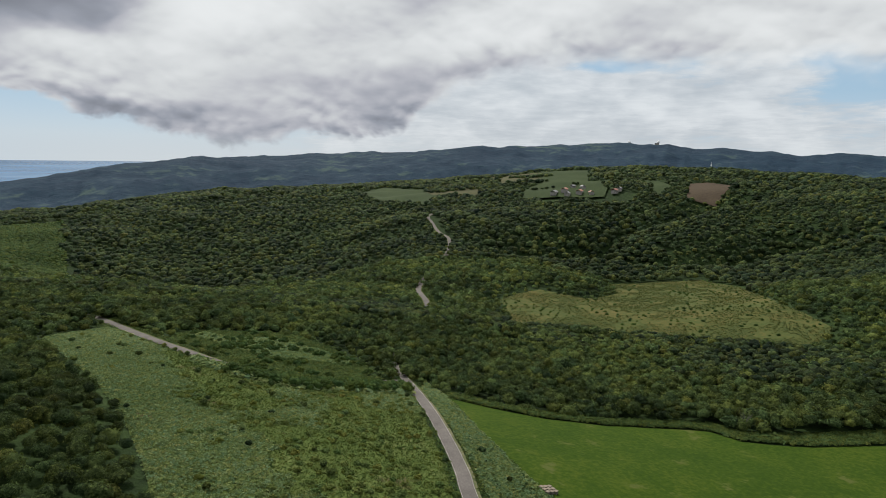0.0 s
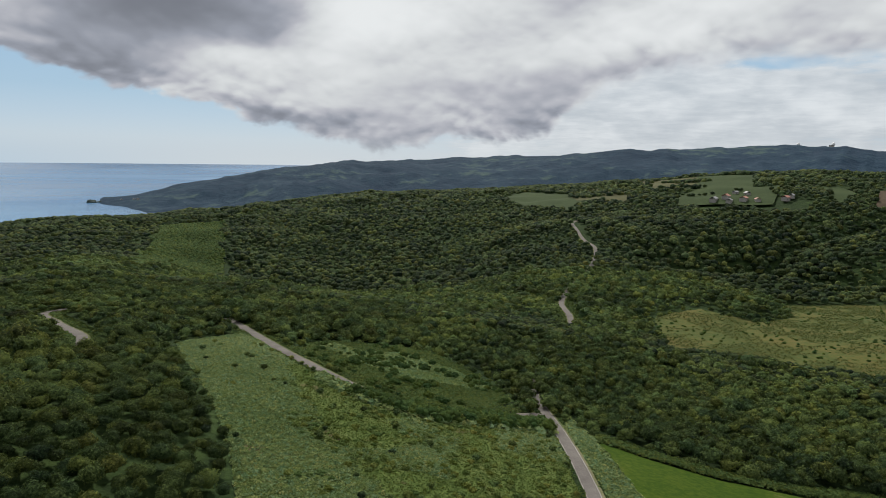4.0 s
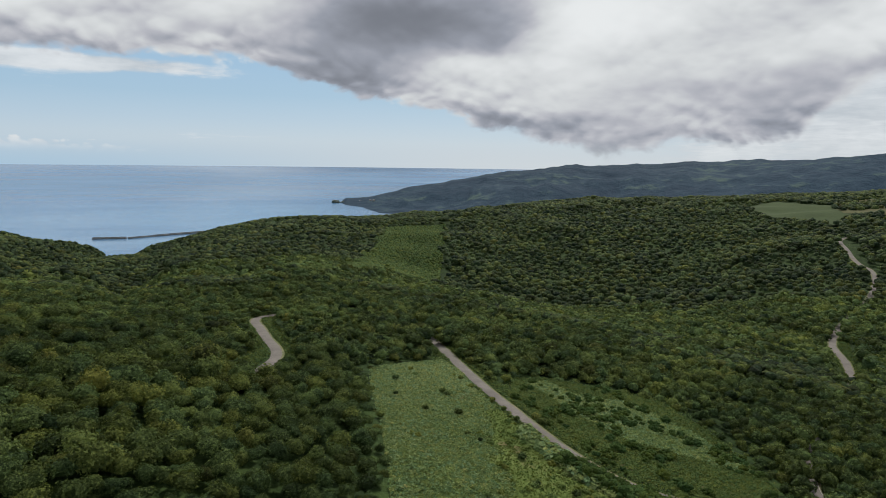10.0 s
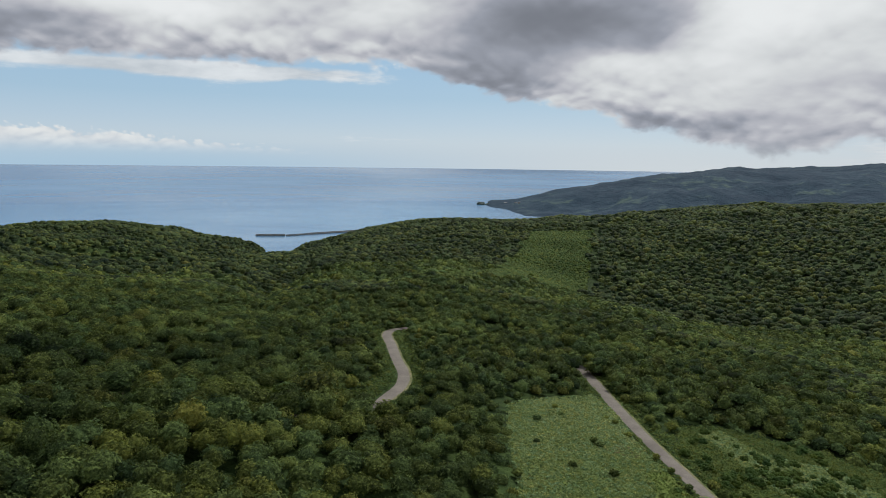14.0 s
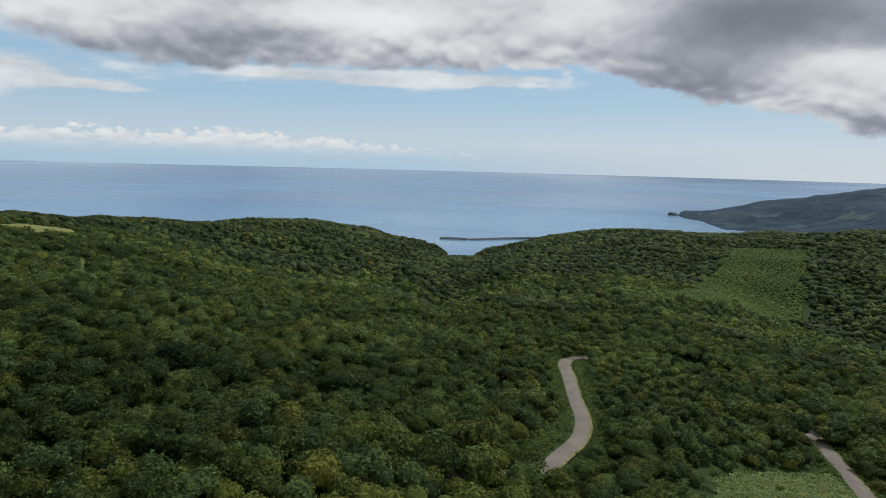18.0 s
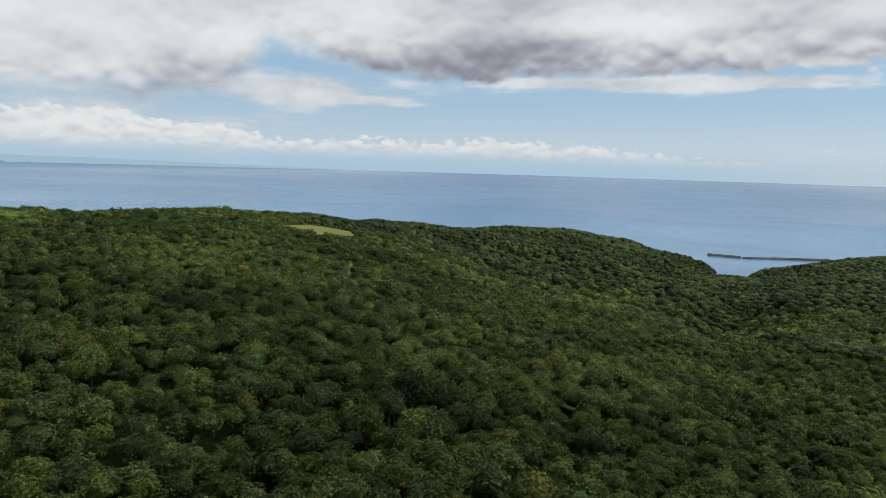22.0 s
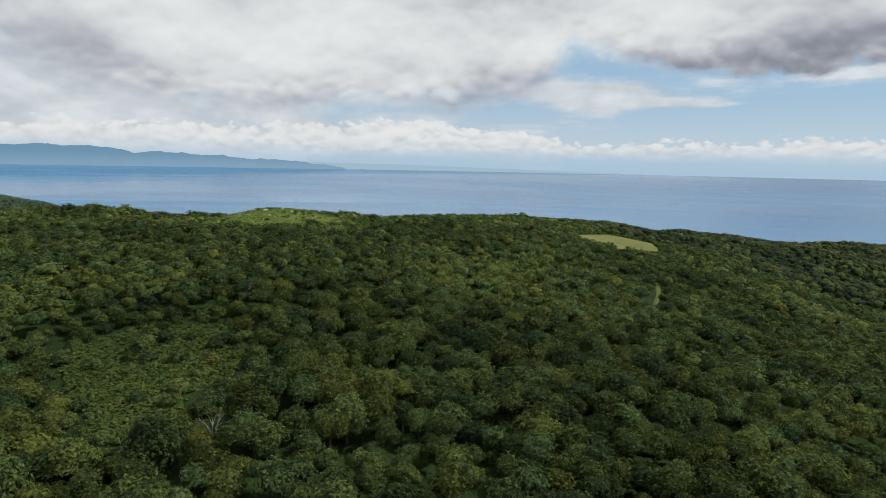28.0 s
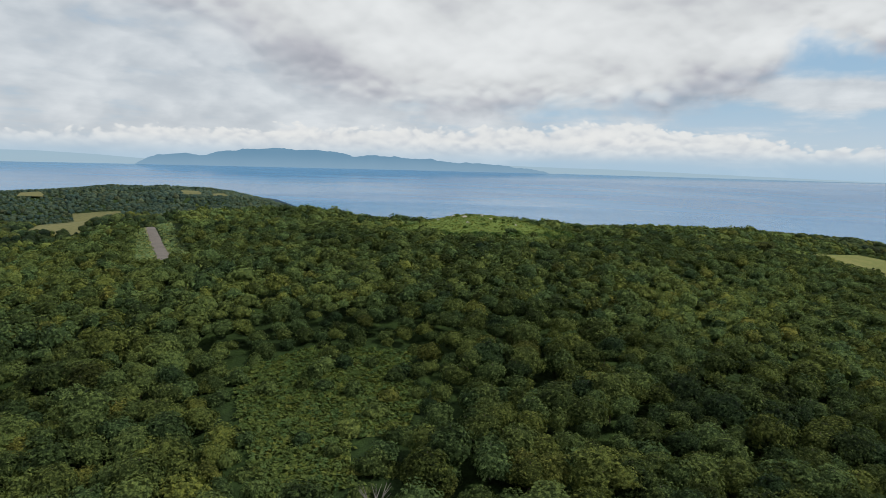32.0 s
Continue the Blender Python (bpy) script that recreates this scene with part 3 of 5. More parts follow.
def plain(name, colour, rough=0.6, metal=0.0):
    m, k, b, out = material(name)
    p = place(k)
    k.put(b.inputs["Base Color"], k.mix(k.noise(p, 3.0, 4.0), tuple(c * 0.8 for c in colour) + (1,), tuple(min(1, c * 1.15) for c in colour) + (1,)))
    b.inputs["Roughness"].default_value, b.inputs["Metallic"].default_value = rough, metal
    return m


def water_material():
    m, k, b, out = material("sea_water")
    p = place(k)
    x, y, z = k.split(p)
    turn = k.math("ARCTAN2", k.math("SUBTRACT", -20.0, x), k.math("SUBTRACT", y, 80.0))
    reach = k.math("SQRT", k.math("ADD", k.math("MULTIPLY", x, x), k.math("MULTIPLY", y, y)))
    long = k.noise(k.xyz(k.math("MULTIPLY", turn, 2.2), k.math("MULTIPLY", reach, 0.0022), 0.0), 1.0, 7.0, 0.62, 0.5)
    streak = k.noise(k.xyz(k.math("MULTIPLY", turn, 5.0), k.math("MULTIPLY", reach, 0.009), 4.0), 1.0, 4.0, 0.5, 0.3)
    long = k.math("ADD", k.math("MULTIPLY", long, 0.65), k.math("MULTIPLY", streak, 0.35))
    sheen_slick = k.step(k.noise(k.xyz(k.math("MULTIPLY", turn, 1.3), k.math("MULTIPLY", reach, 0.0011), 9.0), 1.0, 6.0, 0.6, 0.8), 0.46, 0.62)
    # streaks and smooth patches also carry reflected sky as paler base colour
    deep = k.ramp(k.step(long, 0.38, 0.62), [(0, (0.036, 0.132, 0.27)), (0.5, (0.048, 0.155, 0.30)), (1, (0.068, 0.18, 0.33))])
    k.put(b.inputs["Base Color"], k.mix(k.math("MULTIPLY", sheen_slick, 0.35), deep, (0.10, 0.19, 0.30, 1)))
    k.put(b.inputs["Roughness"], k.math("SUBTRACT", k.step(long, 0.35, 0.65, 0.18, 0.26), k.math("MULTIPLY", sheen_slick, 0.08)))
    b.inputs["IOR"].default_value = 1.333
    b.inputs["Specular IOR Level"].default_value = 0.5
    bump(k, b, k.noise(p, 0.12, 4.0, 0.65), 0.2, 1.0)
    return m


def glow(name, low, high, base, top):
    """Far land seen through miles of air: the haze is painted as emission, paler at the foot."""
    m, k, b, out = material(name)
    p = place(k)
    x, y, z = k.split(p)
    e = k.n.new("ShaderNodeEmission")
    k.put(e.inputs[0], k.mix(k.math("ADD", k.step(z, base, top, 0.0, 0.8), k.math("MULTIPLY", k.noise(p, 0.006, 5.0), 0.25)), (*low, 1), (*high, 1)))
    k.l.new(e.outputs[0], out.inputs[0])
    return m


# ---- mesh helpers ----
def mesh_of(name, verts, faces, mat, smooth=False, tone=None):
    """A mesh from arrays of corners and of triangles or quads."""
    verts, faces = np.asarray(verts, np.float32).reshape(-1, 3), np.asarray(faces, np.int32)
    me = bpy.data.meshes.new(name)
    n, w = faces.shape
    me.vertices.add(len(verts)), me.loops.add(n * w), me.polygons.add(n)
    me.vertices.foreach_set("co", verts.ravel())
    me.loops.foreach_set("vertex_index", faces.ravel())
    me.polygons.foreach_set("loop_start", np.arange(n, dtype=np.int32) * w)
    if smooth:
        me.polygons.foreach_set("use_smooth", np.ones(n, bool))
    if tone is not None:
        me.attributes.new("tone", "FLOAT", "POINT").data.foreach_set("value", np.asarray(tone, np.float32))
    me.update(calc_edges=True)
    me.materials.append(mat)
    return me


def part(name, bm, mat, parent, label=""):
    """One mesh object under a thing or a part."""
    me = bpy.data.meshes.new(name)
    bm.to_mesh(me)
    bm.free()
    me.materials.append(mat)
    ob = new(name, me)
    ob.parent = parent
    return tagged(ob, label)


def box(bm, x0, y0, z0, x1, y1, z1):
    vs = [bm.verts.new((x, y, z)) for z in (z0, z1) for x, y in ((x0, y0), (x1, y0), (x1, y1), (x0, y1))]
    for f in ((3, 2, 1, 0), (4, 5, 6, 7), (0, 1, 5, 4), (1, 2, 6, 5), (2, 3, 7, 6), (3, 0, 4, 7)):
        bm.faces.new([vs[i] for i in f])
    return vs


def tube(bm, a, b, ra, rb, sides=7):
    """A tapered round bar from a to b."""
    a, b = Vector(a), Vector(b)
    q = (b - a).to_track_quat("Z", "Y").to_matrix()
    rings = [[bm.verts.new(c + q @ Vector((r * math.cos(i * math.tau / sides), r * math.sin(i * math.tau / sides), 0))) for i in range(sides)] for c, r in ((a, ra), (b, rb))]
    for i in range(sides):
        bm.faces.new((rings[0][i], rings[0][(i + 1) % sides], rings[1][(i + 1) % sides], rings[1][i]))
    bm.faces.new(rings[1]), bm.faces.new(rings[0][::-1])


def grid_faces(rows, cols, closed=False):
    r, c = np.meshgrid(np.arange(rows - 1), np.arange(cols if closed else cols - 1), indexing="ij")
    r, c = r.ravel(), c.ravel()
    d = (c + 1) % cols
    return np.stack([r * cols + c, r * cols + d, (r + 1) * cols + d, (r + 1) * cols + c], 1)


# ---- ground, sea and far land ----
MID = (-20.0, 80.0)


def polar(radii, turns):
    r, a = np.meshgrid(radii, turns, indexing="ij")
    return MID[0] - r * np.sin(a), MID[1] + r * np.cos(a)


radii = np.concatenate([np.arange(0, 400, 5) + 0.5, np.geomspace(400, 3300, 190)])
turns = np.linspace(-math.pi, math.pi, 541)[:-1]
gx, gy = polar(radii, turns)
gz = height(gx, gy)
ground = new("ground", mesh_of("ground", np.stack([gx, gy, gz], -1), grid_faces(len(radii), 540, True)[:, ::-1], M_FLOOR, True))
tagged(ground, "rolling land with a dark forest floor, falling to the sea", "ground", kind="structure")

radii = np.concatenate([[1.0], np.geomspace(300, 3300, 40), np.linspace(3400, 4940, 50)])
sx, sy = polar(radii, turns[::3])
lift = np.clip((radii - 3500) / 1440, 0, 1)
sz = np.repeat((lift * lift * (3 - 2 * lift) * 0.3 + lift * 0.7)[:, None] * 157, 180, 1)
sea = new("water", mesh_of("water", np.stack([sx, sy, sz], -1), grid_faces(len(radii), 180, True)[:, ::-1], water_material(), True))
tagged(sea, "calm blue sea reaching to the hazy horizon", "sea", kind="structure")


def far_range(name, turns_deg, near, crest, tops, mat, label, rough=9.0, seed=5, deep=400.0, jag=0.0):
    """Far hills: a slope that rises from a near edge to a crest and falls behind it. All lines are given by compass turn to the left."""
    a = np.radians(np.linspace(turns_deg[0], turns_deg[1], 420))
    deg = np.degrees(a)
    near, crest, top = (np.interp(deg, [p[0] for p in line], [p[1] for p in line]) for line in (near, crest, tops))
    top = top + jag * (value_noise(deg, deg * 0, 1.7, seed + 5) + 0.55 * value_noise(deg, deg * 0, 0.6, seed + 6) + 0.3 * value_noise(deg, deg * 0, 0.21, seed + 7)) * np.clip((top - near * 0 - 40) / 60, 0, 1)
    s = np.linspace(0, 1, 46)[:, None]
    r = np.where(s < 0.8, near + (crest - near) * s / 0.8, crest + deep * (s - 0.8) / 0.2)
    x, y = MID[0] - r * np.sin(a), MID[1] + r * np.cos(a)
    up = np.where(s < 0.8, np.sin(s / 0.8 * math.pi / 2) ** 1.15, np.cos((s - 0.8) / 0.2 * 1.2))
    lumps = value_noise(x, y, 320, seed) * rough + value_noise(x, y, 130, seed + 1) * rough * 0.5 + value_noise(x, y, 45, seed + 2) * rough * 0.18
    spur = value_noise(deg * 60 + value_noise(deg * 60, s * 300, 130, seed + 3) * 40, s * 90, 75, seed + 4) + 0.5 * value_noise(deg * 60, s * 150, 30, seed + 8)
    lumps = lumps + spur * rough * 0.3
    z = -5 + (top + 5) * up + lumps * np.clip(up * 1.6, 0, 1) * np.clip(1.35 - up, 0.25, 1) * np.clip(top / 80, 0.1, 1)
    return tagged(new(name, mesh_of(name, np.stack([x, y, z], -1), grid_faces(46, 420)[:, ::-1], mat, True)), label, "hills", kind="structure")


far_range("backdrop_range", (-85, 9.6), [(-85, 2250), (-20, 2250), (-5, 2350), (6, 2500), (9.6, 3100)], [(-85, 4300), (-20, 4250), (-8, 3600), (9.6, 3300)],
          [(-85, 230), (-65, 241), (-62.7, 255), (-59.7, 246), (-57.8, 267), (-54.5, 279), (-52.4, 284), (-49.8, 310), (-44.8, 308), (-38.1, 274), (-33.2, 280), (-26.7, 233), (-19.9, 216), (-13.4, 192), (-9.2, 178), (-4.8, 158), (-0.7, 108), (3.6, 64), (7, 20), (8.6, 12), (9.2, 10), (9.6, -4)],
          M_FARFOREST, "long wooded hills tinted blue with haze, running out to a headland", 40.0, 11, jag=4.0)
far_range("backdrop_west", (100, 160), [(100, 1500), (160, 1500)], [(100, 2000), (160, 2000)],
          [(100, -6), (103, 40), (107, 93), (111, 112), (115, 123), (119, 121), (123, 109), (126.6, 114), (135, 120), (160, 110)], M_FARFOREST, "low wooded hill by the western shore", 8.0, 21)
# self-glowing colours stand in for the hazy air over the bay
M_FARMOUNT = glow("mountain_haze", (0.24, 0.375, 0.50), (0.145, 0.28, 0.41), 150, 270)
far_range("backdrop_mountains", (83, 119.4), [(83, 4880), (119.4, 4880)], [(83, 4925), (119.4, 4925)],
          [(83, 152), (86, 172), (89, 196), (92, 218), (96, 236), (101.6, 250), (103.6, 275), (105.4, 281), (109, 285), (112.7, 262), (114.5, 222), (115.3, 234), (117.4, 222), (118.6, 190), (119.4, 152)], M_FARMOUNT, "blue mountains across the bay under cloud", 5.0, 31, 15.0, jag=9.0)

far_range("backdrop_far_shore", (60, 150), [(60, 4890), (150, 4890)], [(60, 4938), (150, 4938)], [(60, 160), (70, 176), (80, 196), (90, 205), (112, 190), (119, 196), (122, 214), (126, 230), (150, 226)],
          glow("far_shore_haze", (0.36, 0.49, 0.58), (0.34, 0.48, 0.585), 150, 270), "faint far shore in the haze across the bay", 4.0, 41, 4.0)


def resample(loop, step):
    out = []
    for (ax, ay), (bx, by) in zip(loop, loop[1:] + loop[:1]):
        n = max(1, int(math.hypot(bx - ax, by - ay) / step))
        out += [(ax + (bx - ax) * i / n, ay + (by - ay) * i / n) for i in range(n)]
    return np.array(out)


def field(name, loop, mat, label, category, rise=0.25, step=2.0):
    """Open ground: a sheet laid over the land out to a slightly wavy edge."""
    edge = resample([tuple(p) for p in loop], step)
    mid = edge.mean(0)
    wave = 1 + 0.012 * value_noise(edge[:, 0], edge[:, 1], 7, 3)
    s = np.linspace(0, 1, max(4, int(np.hypot(*(edge - mid).T).max() / 3)))[:, None]
    x, y = mid[0] + (edge[:, 0] - mid[0]) * wave * s, mid[1] + (edge[:, 1] - mid[1]) * wave * s
    z = height(x, y) + rise - 0.3 * (s > 0.985)
    ob = new(name, mesh_of(name, np.stack([x, y, z], -1), grid_faces(len(s), len(edge), True), mat, True))
    return tagged(ob, label, category, kind="structure")


field("ground_meadow", MEADOW, M_MEADOW, "overgrown meadow of tall grass and dwarf bamboo", "meadow")
field("ground_scrub", STRIP, M_MEADOW, "scrubby grass bank beside the lane", "scrub")
field("ground_bright_bank", BRIGHT_BANK, M_STRIP, "sunny bright grass along the top of the bank", "grass bank", 0.4)
field("ground_hayfield", GREEN, M_GREEN, "smooth bright green mown hayfield", "hayfield")
field("ground_pasture", CLEARING, M_CLEARING, "pale rough pasture with dry patches", "pasture")
field("ground_far_field", FAR_FIELD, M_FARGRASS, "distant green field among woods", "field", 3.0)
field("ground_west_clearing", WEST_CLEARING, M_PALE, "pale grassy clearing in the forest", "clearing", 0.6)
field("ground_knoll", KNOLL, M_STRIP, "bare grassy knoll with rocks", "knoll", 0.6)
field("ground_sand_field", SAND_FIELD, M_DRYGRASS, "pale dry harvested field", "field", 1.0)
for i, loop in enumerate(WEST_FIELDS, 1):
    field(f"ground_west_field_{i}", loop, M_DRYGRASS, "small pale field on the western hill", "field", 4.0, 6.0)
field("ground_bamboo_gap", BAMBOO_GAP, M_MEADOW, "patch of dwarf bamboo between the trees", "clearing")


def ribbon(name, line, half, mat, label, rise, kind_word):
    p = np.array(line)
    d = np.gradient(p, axis=0)
    d /= np.hypot(d[:, 0], d[:, 1])[:, None]
    n = np.stack([-d[:, 1], d[:, 0]], 1)
    off = np.array([-half, -half * 0.5, 0, half * 0.5, half])
    wob = 1 + 0.05 * value_noise(p[:, 0], p[:, 1], 5, 8)
    x, y = p[:, :1] + n[:, :1] * off * wob[:, None], p[:, 1:] + n[:, 1:] * off * wob[:, None]
    mid = height(p[:, 0], p[:, 1])
    z = np.repeat(mid[:, None], 5, 1) + rise + np.array([-0.25, 0.0, 0.06, 0.0, -0.25]) * 0.5
    return tagged(new(name, mesh_of(name, np.stack([x, y, z], -1), grid_faces(len(p), 5)[:, ::-1], mat, True)), label, kind_word, kind="structure")


for name, line, half in (("road_main", ROAD_MAIN, 1.85), ("road_side", ROAD_SIDE, 1.8), ("road_west", ROAD_WEST, 2.2)):
    ribbon("verge_" + name[5:], line, half + 0.7, M_VERGE, "grassy gravel verge of the lane", 0.32, "verge")
    ribbon(name, line, half, M_ROAD, "narrow grey asphalt lane through the forest", 0.42, "road")

ribbon("path_forest", TRAIL, 0.8, M_MEADOW, "narrow grassy forest track", 0.35, "track")


# ---- forest ----
def ball(level):
    bm = bmesh.new()
    bmesh.ops.create_icosphere(bm, subdivisions=level, radius=1.0)
    bm.verts.ensure_lookup_table()
    v, f = np.array([v.co[:] for v in bm.verts]), np.array([[w.index for w in q.verts] for q in bm.faces])
    bm.free()
    return v, f


def dome(seed, level, bumps, relief, tufts, size, low=-0.5, flat=0.86):
    """A domed crown of radius one: a closed leafy skin of rounded boughs, with small leafy tips standing out of it. Corners, triangles."""
    rng = np.random.default_rng(seed)
    v, f = ball(level)
    i = np.arange(bumps)
    h = 1 - (i + 0.5) / bumps * 1.45
    a, r = i * 2.39996 + rng.uniform(-0.5, 0.5, bumps), np.sqrt(np.clip(1 - h * h, 0, 1))
    d = np.stack([r * np.cos(a), r * np.sin(a), h], 1) + rng.normal(0, 0.07, (bumps, 3))
    d /= np.linalg.norm(d, axis=1)[:, None]
    wide = math.sqrt(9.0 / bumps) * 0.7 * rng.uniform(0.8, 1.3, bumps)
    push = rng.uniform(0.55, 1.1, bumps)
    big = d[rng.permutation(bumps)[:7]]
    out = rng.uniform(0.5, 1.15, len(big))

    def skin(q):
        near = np.arccos(np.clip(q @ d.T, -1, 1)) / wide
        rise = (np.sqrt(np.clip(1 - near * near, 0, 1)) * push).max(1)
        far = np.arccos(np.clip(q @ big.T, -1, 1)) / 0.75
        bough = (np.sqrt(np.clip(1 - far * far, 0, 1)) * out).max(1)
        return 1.02 - relief + relief * (0.5 * rise + 0.62 * bough)

    body = v * skin(v)[:, None] * 0.88
    keep = v[f].mean(1)[:, 2] > low
    f = f[keep]
    used = np.unique(f)
    back = np.full(len(v), 0)
    back[used] = np.arange(len(used))
    body, f = body[used], back[f]
    q = rng.normal(0, 1, (tufts, 3)) + (0, 0, 0.55)
    q[:, 2] = np.abs(q[:, 2]) - 0.25
    q /= np.linalg.norm(q, axis=1)[:, None]
    at = q * (skin(q) * rng.uniform(0.9, 1.12, tufts))[:, None]
    n = q + rng.normal(0, 0.42, (tufts, 3)) + (0, 0, 0.25)
    n /= np.linalg.norm(n, axis=1)[:, None]
    u = np.cross(n, rng.normal(0, 1, (tufts, 3)))
    u /= np.linalg.norm(u, axis=1)[:, None]
    w, s = np.cross(n, u), (size * rng.uniform(0.6, 1.4, tufts))[:, None]
    tips = np.stack([at + u * s, at + w * s * 0.8 - u * s * 0.5, at - w * s * 0.8 - u * s * 0.5], 1).reshape(-1, 3)
    verts = np.concatenate([body, tips]) * (1, 1, flat)
    return verts, np.concatenate([f, len(body) + np.arange(tufts * 3).reshape(-1, 3)])


def lobes(rng, count):
    """Centres and sizes of the rounded leaf masses that sit on a domed crown one metre in radius."""
    out = []
    for i in range(count):
        h = 1 - (i + 0.5) / count * 1.12
        r, a = math.sqrt(max(0.0, 1 - h * h)), i * 2.39996 + rng.uniform(-0.35, 0.35)
        k = 0.72 * rng.uniform(0.9, 1.12)
        s = rng.uniform(0.8, 1.25) * 1.42 / math.sqrt(count + 3)
        out.append((r * k * math.cos(a), r * k * math.sin(a), 0.22 + 0.52 * h + rng.uniform(-0.05, 0.06), s))
    return out


def crown(seed, count, tufts, size, heart=True, flat=0.85):
    """A crown of radius one: a dark heart, leaf masses over it, and small leafy tips that break the outline. Corners, triangles."""
    rng = random.Random(seed)
    bv, bf = ball(1)
    bf = bf[bv[bf].mean(1)[:, 2] > -0.4]
    verts, faces, at = [], [], 0
    masses = lobes(rng, count)
    for cx, cy, cz, r in ([(0, 0, 0.2, 0.8)] if heart else []) + masses:
        lump = 1 + 0.14 * np.sin(bv[:, :1] * 5 + seed + cx * 9) * np.cos(bv[:, 1:2] * 4 + cz * 7)
        v = bv * r * np.array([1, 1, flat]) * lump + (cx, cy, cz)
        verts.append(v), faces.append(bf + at)
        at += len(v)
    weights, made = [m[3] ** 2 for m in masses], 0
    while made < tufts:
        cx, cy, cz, r = rng.choices(masses, weights)[0]
        d = Vector((rng.gauss(0, 1) + cx, rng.gauss(0, 1) + cy, rng.gauss(0.5, 0.8))).normalized()
        if d.z < -0.25:
            continue
        p = Vector((cx, cy, cz)) + Vector((d.x, d.y, d.z * flat)) * r * rng.uniform(0.95, 1.16)
        n = (d * 0.8 + Vector((rng.uniform(-0.5, 0.5), rng.uniform(-0.5, 0.5), rng.uniform(0.1, 0.9)))).normalized()
        u = n.orthogonal().normalized()
        u.rotate(Matrix.Rotation(rng.uniform(0, math.tau), 3, n))
        w, s = n.cross(u), size * rng.uniform(0.7, 1.4)
        verts.append(np.array([p + u * s + n * s * 0.3, p + w * s * 0.85 - u * s * 0.5, p - w * s * 0.85 - u * s * 0.5 + n * s * 0.2]))
        faces.append(np.array([[0, 1, 2]]) + at)
        at += 3
        made += 1
    return np.concatenate(verts), np.concatenate(faces)


def scatter(region, spacing, seed, jitter=0.42):
    """Plan points on a shaken grid over (x0, x1, y0, y1)."""
    rng = np.random.default_rng(seed)
    x, y = np.meshgrid(np.arange(region[0], region[1], spacing), np.arange(region[2], region[3], spacing * 0.88))
    x = x + (np.arange(x.shape[0]) % 2)[:, None] * spacing / 2
    x, y = x.ravel() + rng.uniform(-jitter, jitter, x.size) * spacing, y.ravel() + rng.uniform(-jitter, jitter, x.size) * spacing
    return x, y


def wooded(x, y, margin=3.0):
    """Where trees stand: on land, off roads and open ground, in front of the path."""
    turn = np.degrees(np.arctan2(-(x - MID[0]), y - MID[1]))
    near = np.hypot(x - MID[0], y - MID[1])
    ok = (near < 90) | ((turn > -112) & (turn < 135))
    ok &= height(x, y) > 3
    for loop in OPEN:
        ok &= ~inside(x, y, loop)
    ok &= ~inside(x, y, STRIP) & ~inside(*wavy(x, y, 5.0, 11.0), BAMBOO_GAP) & ~inside(*wavy(x, y, 13.0), PLANTATION) & ~inside(x, y, BETWEEN) & ~inside(x, y, HEDGE)
    for line, gap in ROADS:
        ok &= off_line(x, y, line) > 1.3
    for line, gap in SHOWN:
        ok &= off_line(x, y, line) > gap
    return ok


def plant(templates, x, y, radius, tones, seed, sink=0.0, tall=None, squash=1.0):
    """Joined crowns: one of the templates turned and scaled at each place."""
    rng = np.random.default_rng(seed)
    which, turn = rng.integers(0, len(templates), len(x)), rng.uniform(0, math.tau, len(x))
    base = height(x, y)
    V, F, T, at = [], [], [], 0
    for i, (tv, tf) in enumerate(templates):
        pick = np.nonzero(which == i)[0]
        if not len(pick):
            continue
        c, s, r = np.cos(turn[pick])[:, None], np.sin(turn[pick])[:, None], radius[pick][:, None]
        vx, vy = (tv[:, 0] * c - tv[:, 1] * s) * r + x[pick][:, None], (tv[:, 0] * s + tv[:, 1] * c) * r + y[pick][:, None]
        vz = tv[:, 2] * r * squash + (base[pick] + (tall[pick] if tall is not None else 0) - sink)[:, None]
        V.append(np.stack([vx, vy, vz], -1).reshape(-1, 3))
        F.append((tf[None] + (np.arange(len(pick)) * len(tv))[:, None, None]).reshape(-1, 3) + at)
        T.append(np.repeat(tones[pick], len(tv)))
        at += len(pick) * len(tv)
    return np.concatenate(V), np.concatenate(F), np.concatenate(T)


def forest(name, x, y, templates, radius, mat, seed, label, tall=None, smooth=False, squash=1.0, category="forest"):
    rng = np.random.default_rng(seed)
    tones = np.clip(rng.normal(0.5, 0.24, len(x)), 0, 1.1)
    v, f, t = plant(templates, x, y, radius, tones, seed, 0.0, tall, squash)
    return tagged(new(name, mesh_of(name, v, f, mat, smooth, t)), label, category, kind="stuff")


def crown_size(x, y, seed):
    """Crown radius: stands of small and of large trees."""
    rng = np.random.default_rng(seed)
    stand_of = np.clip(0.5 + 0.6 * value_noise(x, y, 45, 60) + 0.35 * value_noise(x, y, 17, 61), 0, 1)
    return rng.uniform(1.55, 2.6, len(x)) * (0.88 + 0.42 * stand_of) * np.where(rng.random(len(x)) < 0.1, 1.25, 1.0)


def stand_height(x, y):
    """How far a stand of trees tops the rest, or stays below it."""
    return 1.5 * value_noise(x, y, 38, 62) + 0.9 * value_noise(x, y, 15, 63)


TABLE_X, TABLE_Y = np.arange(-2000, 2101, 12.0), np.arange(-1300, 2301, 12.0)
TABLE = height(*np.meshgrid(TABLE_X, TABLE_Y, indexing="ij"))


